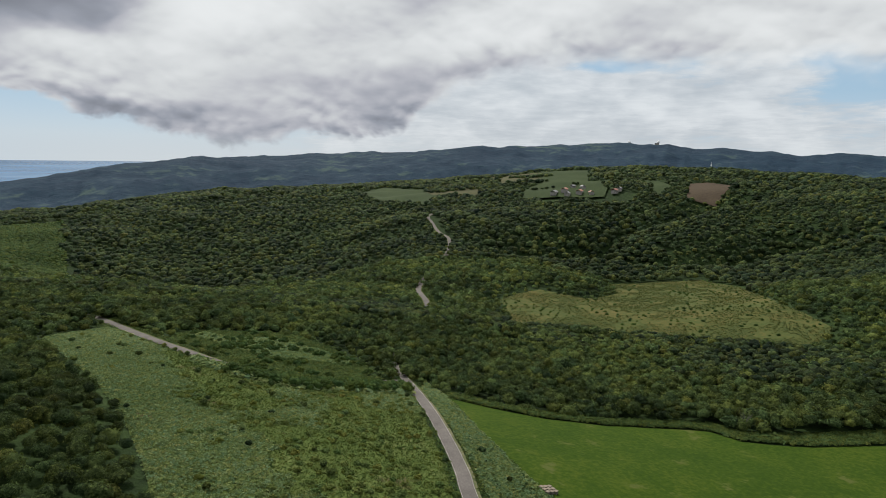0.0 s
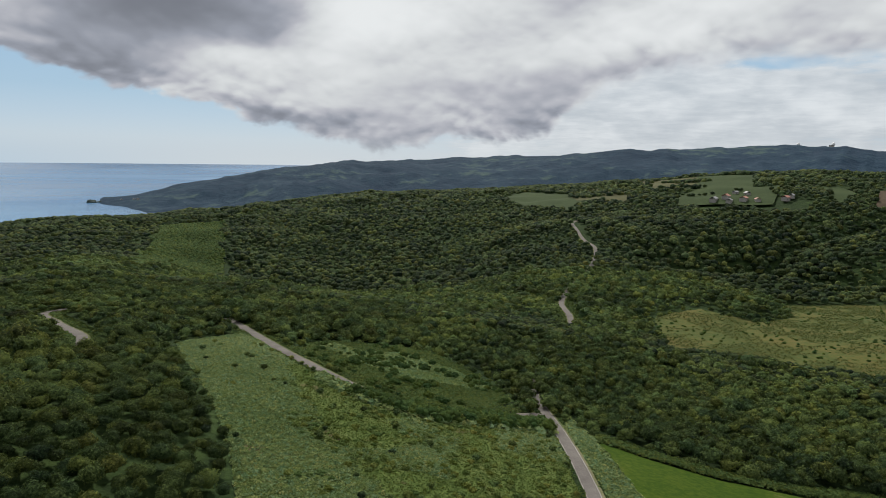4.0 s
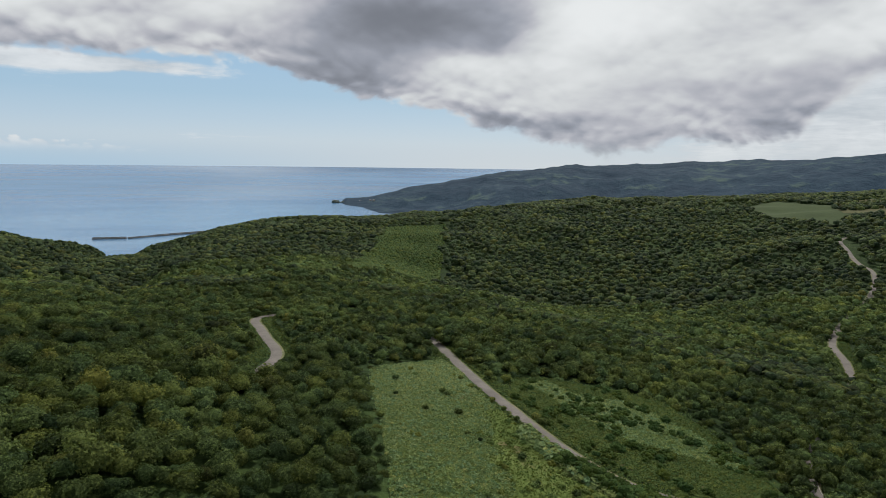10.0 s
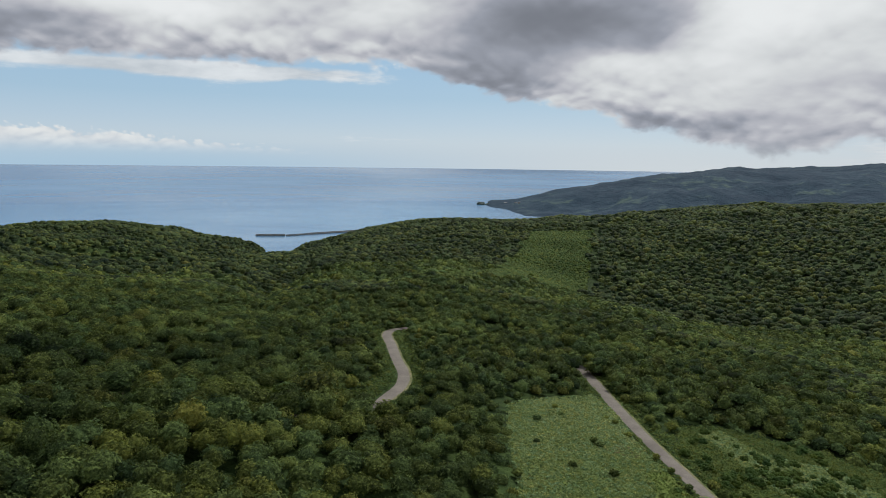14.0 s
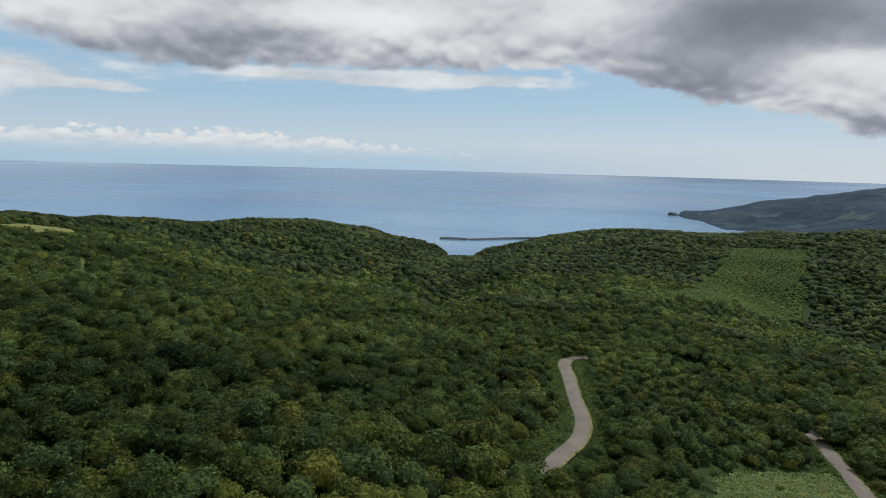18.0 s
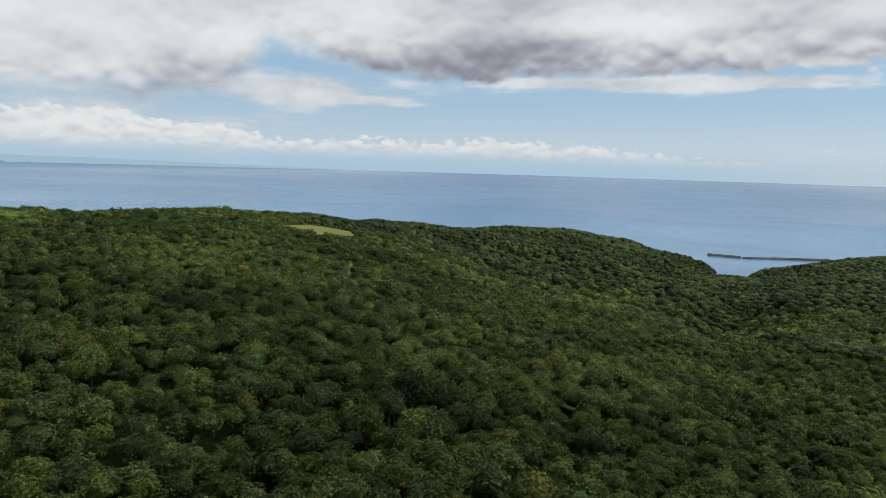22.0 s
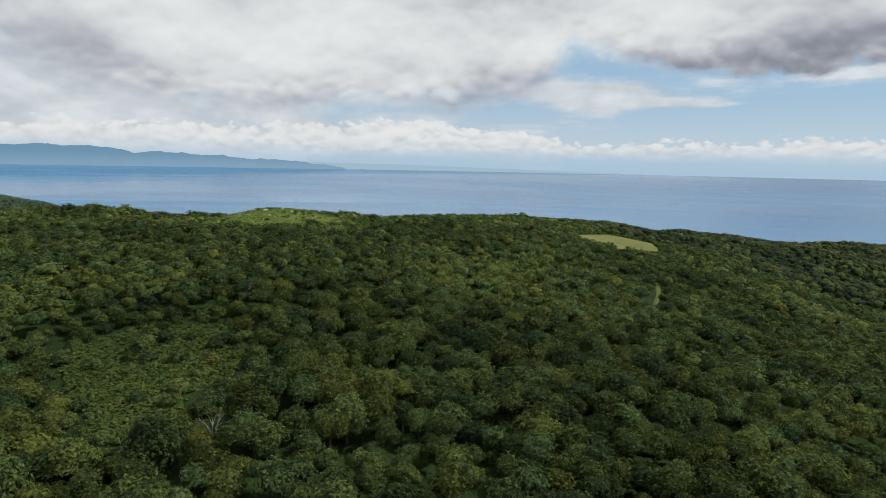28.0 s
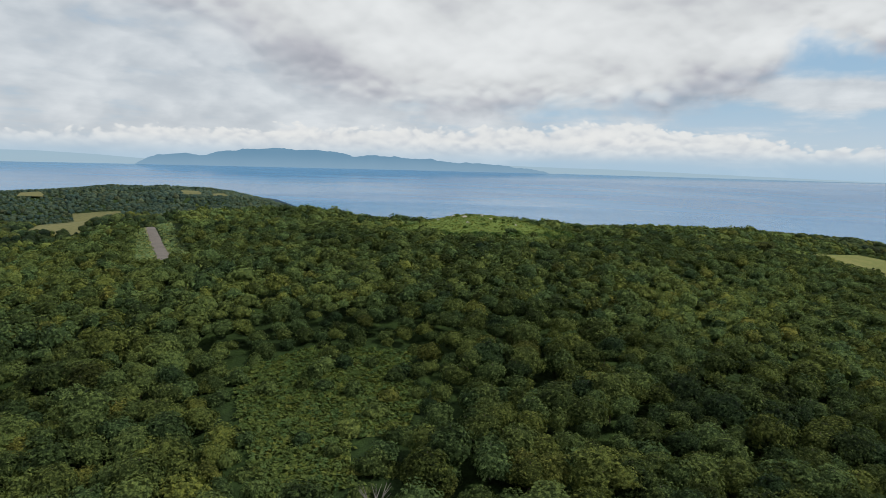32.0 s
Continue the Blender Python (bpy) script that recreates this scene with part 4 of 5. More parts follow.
def rough_height(x, y):
    """The ground's height from a coarse table, for quick tests."""
    i = np.clip(((x + 2000) / 12).astype(int), 0, len(TABLE_X) - 1)
    j = np.clip(((y + 1300) / 12).astype(int), 0, len(TABLE_Y) - 1)
    return TABLE[i, j]


def reach(x, y):
    """How far off a tree is from the nearest stretch of the flight that faces it."""
    best = np.full(len(x), 1e9)
    for (ex, ey), heading in zip(VIEWLINE, HEADINGS):
        turn = np.degrees(np.arctan2(-(x - ex), y - ey)) - heading
        far = np.hypot(x - ex, y - ey)
        best = np.where(np.abs((turn + 180) % 360 - 180) < 44, np.minimum(best, far), best)
    return best


def in_sight(x, y):
    """Which trees can be seen from the flight line: not right below it, and not behind a rise."""
    top, hit = rough_height(x, y) + 9.0, np.zeros(len(x), bool)
    for ex, ey in VIEWLINE[::2] + VIEWLINE[-1:]:
        far = np.hypot(x - ex, y - ey)
        free = (EYE - top) / np.maximum(far, 1) < 0.62
        for s in np.linspace(0.06, 0.97, 24):
            free &= rough_height(ex + (x - ex) * s, ey + (y - ey) * s) + 5.5 < EYE + (top - EYE) * s + 3.0
        hit |= free
    return hit


FAR = []
for i in range(5):
    bv, bf = ball(1)
    bf = bf[bv[bf].mean(1)[:, 2] > -0.25]
    FAR.append((bv * (1 + 0.18 * np.sin(bv[:, :1] * 5 + i) * np.cos(bv[:, 1:2] * 4 + 2 * i)) * (1, 1, 0.8), bf))

tx, ty = scatter((-420, 420, -200, 520), 3.9, 1)
keep = wooded(tx, ty, 2.2)
tx, ty = tx[keep], ty[keep]
turn = np.degrees(np.arctan2(-(tx + 20), ty - 110))
away = reach(tx, ty)
size = crown_size(tx, ty, 7)
for line, gap in SHOWN:
    size *= np.interp(off_line(tx, ty, line), [gap, gap + 9], [0.68, 1.0])
edge = np.full(len(tx), 99.0)
for loop in (MEADOW, GREEN, CLEARING, STRIP, BAMBOO_GAP):
    edge = np.minimum(edge, off_line(tx, ty, loop + loop[:1]))
size *= np.interp(edge, [0, 9], [0.8, 1.0])
low_tall = np.interp(edge, [1, 12], [-0.7, 2.6])
# wind-clipped scrub round the knoll
edge = off_line(tx, ty, KNOLL + KNOLL[:1])
size *= np.interp(edge, [0, 22], [0.5, 1.0])
low_tall = np.minimum(low_tall, np.interp(edge, [3, 26], [-0.8, 2.4]))
sight = in_sight(tx, ty) & (turn > -128) & (turn < 132)
single = (away > 60) & (away < 125) & (turn > 30) & (turn < 118) & (tx < -60) & sight
single &= (np.arange(len(tx)) % 2 == 0) & (off_line(tx, ty, BAMBOO_GAP + BAMBOO_GAP[:1]) > 9) & ~inside(tx, ty, BAMBOO_GAP)
near_x, near_y = tx[single][:280], ty[single][:280]
single[np.nonzero(single)[0][280:]] = False
NEAR = [dome(20 + i, 2, 30 + 4 * (i % 4), 0.5, 560, 0.095, flat=(0.8, 0.92, 1.05)[i % 3]) for i in range(8)]
NEXT = [dome(40 + i, 2, 15 + i % 4, 0.5, 120, 0.165, flat=(0.8, 0.92, 1.05)[i % 3]) for i in range(8)]
MIDDLE = [dome(60 + i, 2, 9, 0.5, 34, 0.25, -0.3) for i in range(6)]
lift = np.random.default_rng(77).normal(0, 0.7, len(tx)) + stand_height(tx, ty)
size *= np.where((np.minimum(off_line(tx, ty, ROAD_MAIN), off_line(tx, ty, ROAD_SIDE)) < 5), 1.25, 1.0)
for name, low, high, kinds, label in (("forest_near", 0, 135, NEAR, "dense green broadleaf forest canopy with domed crowns"), ("forest_next", 135, 300, NEXT, "green broadleaf forest with closely packed crowns")):
    pick = (away >= low) & (away < high) & ~single & sight
    forest(name, tx[pick], ty[pick], kinds, size[pick], M_LEAF, low + 3, label, size[pick] * 0.42 + low_tall[pick] + lift[pick], True)
pick = (off_line(tx, ty, VIEWLINE) < 300) & ~(sight & (away < 300)) & ~single
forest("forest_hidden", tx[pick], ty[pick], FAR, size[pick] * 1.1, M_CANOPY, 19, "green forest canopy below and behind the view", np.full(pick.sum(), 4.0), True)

mx, my = scatter((-820, 820, -420, 980), 5.8, 2, 0.5)
keep = wooded(mx, my, 1.0)
mx, my = mx[keep], my[keep]
away = reach(mx, my)
turn = np.degrees(np.arctan2(-(mx + 20), my - 110))
keep = (away >= 300) & (away < 560) & (turn > -104) & (turn < 128)
mx, my = mx[keep], my[keep]
keep = in_sight(mx, my)
mx, my = mx[keep], my[keep]
msize = crown_size(mx, my, 8) * 1.35
edge = np.minimum(off_line(mx, my, CLEARING + CLEARING[:1]), off_line(mx, my, WEST_CLEARING + WEST_CLEARING[:1]))
msize *= np.interp(edge, [0, 16], [0.6, 1.0])
rim = off_line(mx, my, KNOLL + KNOLL[:1])
msize *= np.interp(rim, [0, 22], [0.5, 1.0])
forest("forest_middle", mx, my, MIDDLE, msize, M_LEAF, 4, "dense green broadleaf forest on rolling slopes", msize * 0.5 + 1.3 * stand_height(mx, my) * np.clip(edge / 20, 0, 1) * np.clip(rim / 60, 0, 1) + np.minimum(np.interp(edge, [2, 18], [-0.4, 2.6]), np.interp(rim, [3, 26], [-0.9, 2.4])), True)

fx, fy = scatter((-1800, 1900, -1100, 2150), 9.6, 5, 0.7)
keep = np.hypot(fx + 20, fy - 80) > 1050
qx, qy = scatter((-1100, 1100, -700, 1200), 6.9, 15, 0.75)
near = np.hypot(qx + 20, qy - 80) <= 1050
fx, fy = np.concatenate([fx[keep], qx[near]]), np.concatenate([fy[keep], qy[near]])
keep = wooded(fx, fy, 0.0)
fx, fy = fx[keep], fy[keep]
away = reach(fx, fy)
turn = np.degrees(np.arctan2(-(fx + 20), fy - 110))
keep = (away >= 560) & (away < 2400) & (turn > -78) & (turn < 132)
fx, fy = fx[keep], fy[keep]
keep = in_sight(fx, fy)
fx, fy = fx[keep], fy[keep]
fsize = np.random.default_rng(9).uniform(2.3, 6.2, len(fx)) * (1 + 0.3 * value_noise(fx, fy, 55, 64)) * np.where(np.hypot(fx + 20, fy - 80) <= 1050, 0.76, 1.0)
west = (fx < -640) & (fy < -60)
forest("forest_west", fx[west], fy[west], FAR, fsize[west] * 0.85, M_WESTWOOD, 7, "distant haze-tinted woods on the low western hill", np.full(west.sum(), 2.5), True)
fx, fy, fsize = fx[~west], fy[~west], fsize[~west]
forest("forest_far", fx, fy, FAR, fsize, M_CANOPY, 6, "distant green wooded slopes above the sea, darkened for shade", 4.0 + 1.6 * stand_height(fx / 1.5, fy / 1.5), True)


# ---- low plants of the open ground ----
def clump(seed, leaves, size, spread, tall):
    """A low clump: upward leaning leaf blades round a middle."""
    rng = random.Random(seed)
    verts, faces = [], []
    for i in range(leaves):
        a, r = rng.uniform(0, math.tau), spread * math.sqrt(rng.random())
        p = Vector((r * math.cos(a), r * math.sin(a), tall * (1 - 0.5 * (r / spread) ** 2) * rng.uniform(0.65, 1.0)))
        n = Vector((math.cos(a) * 0.5 + rng.uniform(-0.6, 0.6), math.sin(a) * 0.5 + rng.uniform(-0.6, 0.6), 1)).normalized()
        u = n.orthogonal().normalized()
        u.rotate(Matrix.Rotation(rng.uniform(0, math.tau), 3, n))
        w, s, at = n.cross(u), size * rng.uniform(0.7, 1.3), len(verts)
        verts += [p + u * s, p + w * s * 0.7 + n * s * 0.15, p - u * s, p - w * s * 0.7 - n * s * 0.1]
        faces += [(at, at + 1, at + 2), (at, at + 2, at + 3)]
    return np.array([v[:] for v in verts]), np.array(faces)


CLUMPS = [clump(200 + i, 9, 0.28, 0.62, 0.5) for i in range(6)]
GRASSES = [clump(230 + i, 7, 0.2, 0.6, 0.28) for i in range(6)]
BUSHES = [crown(260 + i, 7, 30, 0.16) for i in range(6)]


def off_roads(x, y, gap):
    ok = np.ones(x.shape, bool)
    for line, half in ROADS:
        ok &= off_line(x, y, line) > gap
    return ok


def cover(name, loop, spacing, templates, mat, seed, label, low=-9.0, high=9.0, grain=14.0, scale=(0.7, 1.3), gap=2.3, category="dwarf bamboo", lift=0.2, skip=None, edge=0.0, west=None):
    """Plants over a loop of the plan, where a patch pattern lies between low and high."""
    a = np.array(loop)
    x, y = scatter((a[:, 0].min(), a[:, 0].max(), a[:, 1].min(), a[:, 1].max()), spacing, seed)
    patch = value_noise(x, y, grain, 40) + 0.5 * value_noise(x, y, grain / 3, 41)
    if west is not None:
        patch = patch + np.clip((west - x) / 22, -0.55, 0.8) + np.clip((y - 235) / 40, 0, 0.8)
    ok = inside(x, y, [tuple(p) for p in loop]) & off_roads(x, y, gap) & (patch > low) & (patch < high)
    if edge:
        ok = inside(*wavy(x, y, edge), [tuple(p) for p in loop]) & off_roads(x, y, gap)
    if skip:
        ok &= ~inside(x, y, skip)
    x, y = x[ok], y[ok]
    r = np.random.default_rng(seed).uniform(*scale, len(x))
    return forest(name, x, y, templates, r, mat, seed, label, np.full(len(x), lift), category=category)


M_PALEBAMBOO = leaf_material("pale_dwarf_bamboo_leaf", (0.085, 0.135, 0.05), (0.16, 0.23, 0.085), (0.25, 0.32, 0.145))
M_ROUGH = leaf_material("pasture_grass", (0.045, 0.065, 0.02), (0.07, 0.09, 0.028), (0.105, 0.115, 0.04))
M_GRASS = leaf_material("grass_blades", (0.05, 0.086, 0.018), (0.085, 0.126, 0.027), (0.128, 0.168, 0.044))
M_PLANT = leaf_material("plantation_leaf", (0.035, 0.06, 0.017), (0.06, 0.096, 0.024), (0.1, 0.142, 0.038))
M_BRIGHT = leaf_material("bright_grass", (0.08, 0.12, 0.025), (0.12, 0.165, 0.04), (0.17, 0.21, 0.065))
cover("dwarf_bamboo_meadow", MEADOW, 0.85, CLUMPS, M_PALEBAMBOO, 301, "pale green dwarf bamboo thicket in the meadow", low=0.0, grain=18, west=32.0, scale=(0.6, 1.15))
cover("grass_meadow", MEADOW, 0.95, GRASSES, M_GRASS, 302, "green meadow grass tussocks", high=0.08, grain=18, category="grass", west=32.0)
cover("leafy_clumps_meadow", MEADOW, 2.6, BUSHES, M_BRIGHT, 319, "bright green leafy clumps in the meadow grass", low=-1.0, high=-0.2, grain=9, scale=(0.5, 1.1), category="shrubs", west=32.0, lift=0.1)
cover("dwarf_bamboo_bank", STRIP, 0.9, CLUMPS, M_BAMBOO, 303, "dull green dwarf bamboo on the bank by the lane", skip=BRIGHT_BANK)
cover("grass_bank", BRIGHT_BANK, 0.9, CLUMPS, M_PALEBAMBOO, 317, "sunny leafy grass on the bank by the lane", category="grass", scale=(0.8, 1.5))
cover("dwarf_bamboo_roadside", BETWEEN, 0.8, CLUMPS, M_PALEBAMBOO, 304, "thick dwarf bamboo between the lane and the hayfield", scale=(0.9, 1.7), gap=2.0)
THICKET = [(38, 242), (46, 224), (57, 211), (70, 206), (102, 206), (104, 196), (84, 197), (62, 198), (46, 212), (36, 232)]
cover("dwarf_bamboo_thicket", THICKET, 0.9, CLUMPS, M_PALEBAMBOO, 314, "tall pale dwarf bamboo along the meadow edge", scale=(2.0, 3.4), gap=2.8)
NEAR_LANE = [(48, 219), (57, 209), (70, 205), (90, 205.5), (103, 204), (103, 198), (84, 199), (66, 199), (52, 208), (45, 218)]
cover("shrubs_lane", NEAR_LANE, 1.6, BUSHES, M_SHRUB, 318, "dark bushes hiding the lane along the meadow edge", scale=(2.0, 3.0), gap=2.9, category="shrubs", lift=0.3)
cover("dwarf_bamboo_hedge", HEDGE, 0.8, CLUMPS, M_BAMBOO, 305, "dense low hedge along the edge of the hayfield", scale=(1.1, 2.0), lift=0.5)
cover("dwarf_bamboo_gap", BAMBOO_GAP, 0.9, CLUMPS, M_BAMBOO, 306, "dwarf bamboo filling a gap in the forest", scale=(0.9, 1.5))
cover("grass_pasture", CLEARING, 2.2, GRASSES, M_ROUGH, 307, "rough grass of the pasture", scale=(1.2, 2.2), category="grass", high=0.3)
cover("shrubs_pasture", CLEARING, 6.5, BUSHES, M_SHRUB, 308, "scattered dark shrubs in the pasture", low=0.42, scale=(0.5, 1.2), category="shrubs", lift=0.2)
cover("shrubs_bank", STRIP, 3.0, BUSHES, M_SHRUB, 309, "dark bushes on the bank by the lane", low=0.3, grain=8, scale=(0.6, 1.7), gap=5.5, category="shrubs", lift=0.5)
# thickets that line the lanes
vx, vy = scatter((-110, 260, 40, 450), 1.15, 330)
lane = np.minimum(off_line(vx, vy, ROAD_SIDE), off_line(vx, vy, ROAD_MAIN))
pick = (lane > 2.5) & (lane < 8.5) & ~inside(vx, vy, MEADOW) & ~inside(vx, vy, STRIP) & ~inside(vx, vy, GREEN) & ~inside(vx, vy, BETWEEN)
vx, vy = vx[pick], vy[pick]
forest("dwarf_bamboo_lanes", vx, vy, CLUMPS, np.random.default_rng(331).uniform(0.7, 1.5, len(vx)), M_BAMBOO, 331, "dwarf bamboo lining the forest lanes", np.full(len(vx), 0.2), category="dwarf bamboo")
vx, vy = scatter((-400, -220, -50, 80), 1.5, 332)
lane = off_line(vx, vy, ROAD_WEST)
pick = (lane > 2.6) & (lane < 9)
vx, vy = vx[pick], vy[pick]
forest("dwarf_bamboo_west", vx, vy, CLUMPS, np.random.default_rng(333).uniform(0.9, 1.8, len(vx)), M_PALEBAMBOO, 333, "pale dwarf bamboo beside the hill lane", np.full(len(vx), 0.2), category="dwarf bamboo")
cover("shrubs_plantation", PLANTATION, 3.4, FAR, M_PLANT, 310, "even young plantation of pale green saplings", scale=(1.5, 2.4), category="plantation", lift=3.4, edge=8.0)
cover("shrubs_knoll", KNOLL, 5.0, BUSHES, M_SHRUB, 311, "shrubs dotted over the grassy knoll", low=0.5, scale=(0.5, 1.1), category="shrubs", lift=0.5)
RIM = [(-266, 118), (-262, 145), (-272, 168), (-286, 188), (-330, 208), (-384, 196), (-402, 150), (-388, 100), (-345, 84), (-300, 92)]
cover("shrubs_knoll_rim", RIM, 3.3, BUSHES, M_SHRUB, 316, "bushes closing the forest edge round the knoll", scale=(1.2, 2.2), category="shrubs", lift=0.4, skip=KNOLL)
cover("shrubs_gap", BAMBOO_GAP, 5.5, NEXT, M_LEAF, 315, "small bushy trees in the bamboo gap", low=0.35, grain=9, scale=(1.3, 2.3), category="shrubs", lift=0.8)
cover("grass_knoll", KNOLL, 1.8, GRASSES, M_BRIGHT, 312, "grass of the knoll", scale=(1.2, 2.2), category="grass", lift=0.5)


def shrub(seed):
    """A single shrub: short stems under a leafy top."""
    base = new("shrub")
    bm = bmesh.new()
    rng = random.Random(seed)
    for i in range(4):
        a = i * 1.6 + rng.uniform(-0.3, 0.3)
        tube(bm, (0, 0, 0), (0.45 * math.cos(a), 0.45 * math.sin(a), 0.8), 0.05, 0.025, 5)
    part("stems", bm, M_BARK, base)
    v, f = crown(seed, 12, 110, 0.12)
    leaves = new("leaves", mesh_of("leaves", v * (1, 1, 1.05) + (0, 0, 0.55), f, M_LEAF_OWN))
    leaves.parent = base
    return tagged(base, "dark green leafy shrub growing in the meadow grass", "shrub", "meadow shrubs")


def stand(x, y):
    return float(height(np.array([x]), np.array([y]))[0])


SHRUBS = [shrub(400 + i) for i in range(3)]
for i, s in enumerate(SHRUBS):
    s.matrix_basis = pose(45 + i * 6, 200 - i * 12, stand(45 + i * 6, 200 - i * 12) + 0.2, 0, 0, 40 * i)
rng = random.Random(5)
sites = [(92, 169), (84, 150), (78, 131), (41, 236), (36, 244), (33, 252), (48, 222), (30, 258), (104, 200), (116, 205), (119, 200), (92, 136), (88, 118)]
while len(sites) < 64:
    x, y = rng.uniform(0, 100), rng.uniform(80, 290)
    if inside(np.array([x]), np.array([y]), MEADOW)[0] and off_roads(np.array([x]), np.array([y]), 3.5)[0]:
        sites.append((x, y))
for i, (x, y) in enumerate(sites):
    q = rng.uniform(0.7, 1.35) * (1.3 if i in (0, 9, 10) else 0.85)
    c = copy_thing(SHRUBS[i % 3], pose(x, y, stand(x, y) + 0.15, 0, 0, rng.uniform(0, 360)))
    c.scale = (q, q, q * rng.uniform(0.8, 1.15))
    if i < 13:
        tagged(c, "dark rounded shrub at the edge of the asphalt lane")


# ---- single trees nearest the flight ----
def tree(seed, radius, label, spread=0.0):
    """A broadleaf tree: tapered trunk, limbs, and a domed crown of leafy lobes."""
    rng = random.Random(seed)
    base = new("broadleaf_tree")
    trunk_h = radius * 0.9 + 2.4
    bm = bmesh.new()
    tube(bm, (0, 0, -0.4), (0.1, 0.05, trunk_h * 0.55), 0.26, 0.19, 8)
    tube(bm, (0.1, 0.05, trunk_h * 0.55), (0.0, 0.12, trunk_h + radius * 0.4), 0.19, 0.06, 8)
    part("trunk", bm, M_BARK, base)
    for i in range(4):
        a = i * math.tau / 4 + rng.uniform(-0.5, 0.5)
        z = trunk_h * rng.uniform(0.5, 0.75)
        bm = bmesh.new()
        mid = (radius * 0.3 * math.cos(a), radius * 0.3 * math.sin(a), z + radius * 0.3)
        tube(bm, (0.08, 0.04, z), mid, 0.11, 0.07, 6)
        tube(bm, mid, (radius * 0.62 * math.cos(a + 0.2), radius * 0.62 * math.sin(a + 0.2), z + radius * 0.55), 0.07, 0.03, 6)
        part("limb", bm, M_BARK, base)
    v, f = dome(seed, 3, 42, 0.5, 1000, 0.075)
    leaves = new("crown", mesh_of("crown", v * radius + (0, 0, radius * 0.5 + 2.6), f, M_LEAF_OWN, True))
    leaves.parent = base
    return tagged(base, label, "tree", "single forest trees")


TREES = [tree(500, 3.0, "small domed broadleaf tree in the dense forest canopy"), tree(501, 3.6, "domed green broadleaf tree in the forest canopy"), tree(502, 4.2, "large rounded broadleaf tree in the forest canopy"),
         tree(503, 3.3, "broadleaf tree with lumpy crown in the forest canopy"), tree(504, 4.8, "tall wide-crowned broadleaf tree above its neighbours")]
for i, (x, y) in enumerate(zip(near_x, near_y)):
    pick = TREES[i % 5]
    t = pick if i < 5 else copy_thing(pick, Matrix())
    t.matrix_basis = pose(x, y, stand(x, y), 0, 0, (i * 137.5) % 360)
    q = 0.6 + 0.28 * ((i * 0.618) % 1)
    t.scale = (q, q, q * (0.9 + 0.2 * ((i * 0.377) % 1)))


def dead_tree(x, y, tall, label):
    """A bare pale tree with forked boughs."""
    base = new("dead_tree")
    rng = random.Random(int(x * 7))
    bm = bmesh.new()
    tube(bm, (0, 0, -0.3), (0.1, 0, tall * 0.45), 0.2, 0.13, 8)
    part("trunk", bm, M_DEAD, base)
    for i in range(6):
        a = i * 1.05 + rng.uniform(-0.3, 0.3)
        bm = bmesh.new()
        fork = Vector((0.1 + math.cos(a) * tall * 0.13, math.sin(a) * tall * 0.13, tall * (0.62 + 0.04 * (i % 3))))
        tube(bm, (0.1, 0, tall * (0.36 + 0.02 * i)), fork, 0.1, 0.06, 6)
        for j in (-0.5, 0.1, 0.6):
            tube(bm, fork, fork + Vector((math.cos(a + j), math.sin(a + j), 1.3)) * tall * 0.16, 0.055, 0.015, 5)
        part("bough", bm, M_DEAD, base)
    base.matrix_basis = pose(x, y, stand(x, y))
    return tagged(base, label, "tree")


dead_tree(199, 133, 8, "bare grey dead tree at the edge of the forest")
dead_tree(-134, 142, 6.5, "pale bare-limbed tree among green crowns")


# ---- farmland, buildings and works ----
def far_field(name, loop, mat, label):
    return field(name, loop, mat, label, "field", 3.5, 6.0)


for i, (loop, mat, label) in enumerate((
        (FARM[0], M_STUBBLE, "narrow pale hay strip between woods"),
        (FARM[1], M_STUBBLE, "pale tan stubble field on the upland"),
        (FARM[2], M_FARGRASS, "olive green upland pasture"),
        (FARM[3], M_FARGRASS, "green farm pasture beside the farm buildings"),
        (FARM[4], M_FARGRASS, "green sloping field below the wood"),
        (FARM[5], M_SOIL, "bare brown ploughed field")), 1):
    far_field(f"ground_farm_{i}", loop, mat, label)

for i, loop in enumerate(FARM[:5] + [VILLAGE]):
    cover("trees_farm", loop, 9.0, FAR, M_CANOPY, 340 + i, "dark clumps of trees between the farm fields", low=0.42, grain=70, scale=(2.6, 5.0), category="trees", lift=5.5)

M_WALL = plain("house_wall", (0.26, 0.245, 0.225))
M_ROOF_RED = plain("red_roof", (0.32, 0.13, 0.09))
M_ROOF_GREY = plain("grey_roof", (0.2, 0.2, 0.205))
M_GLASS = plain("window_glass", (0.05, 0.06, 0.07), 0.15)
M_WHITE = plain("white_paint", (0.8, 0.8, 0.78))
M_WOOD = plain("crate_wood", (0.17, 0.13, 0.09))


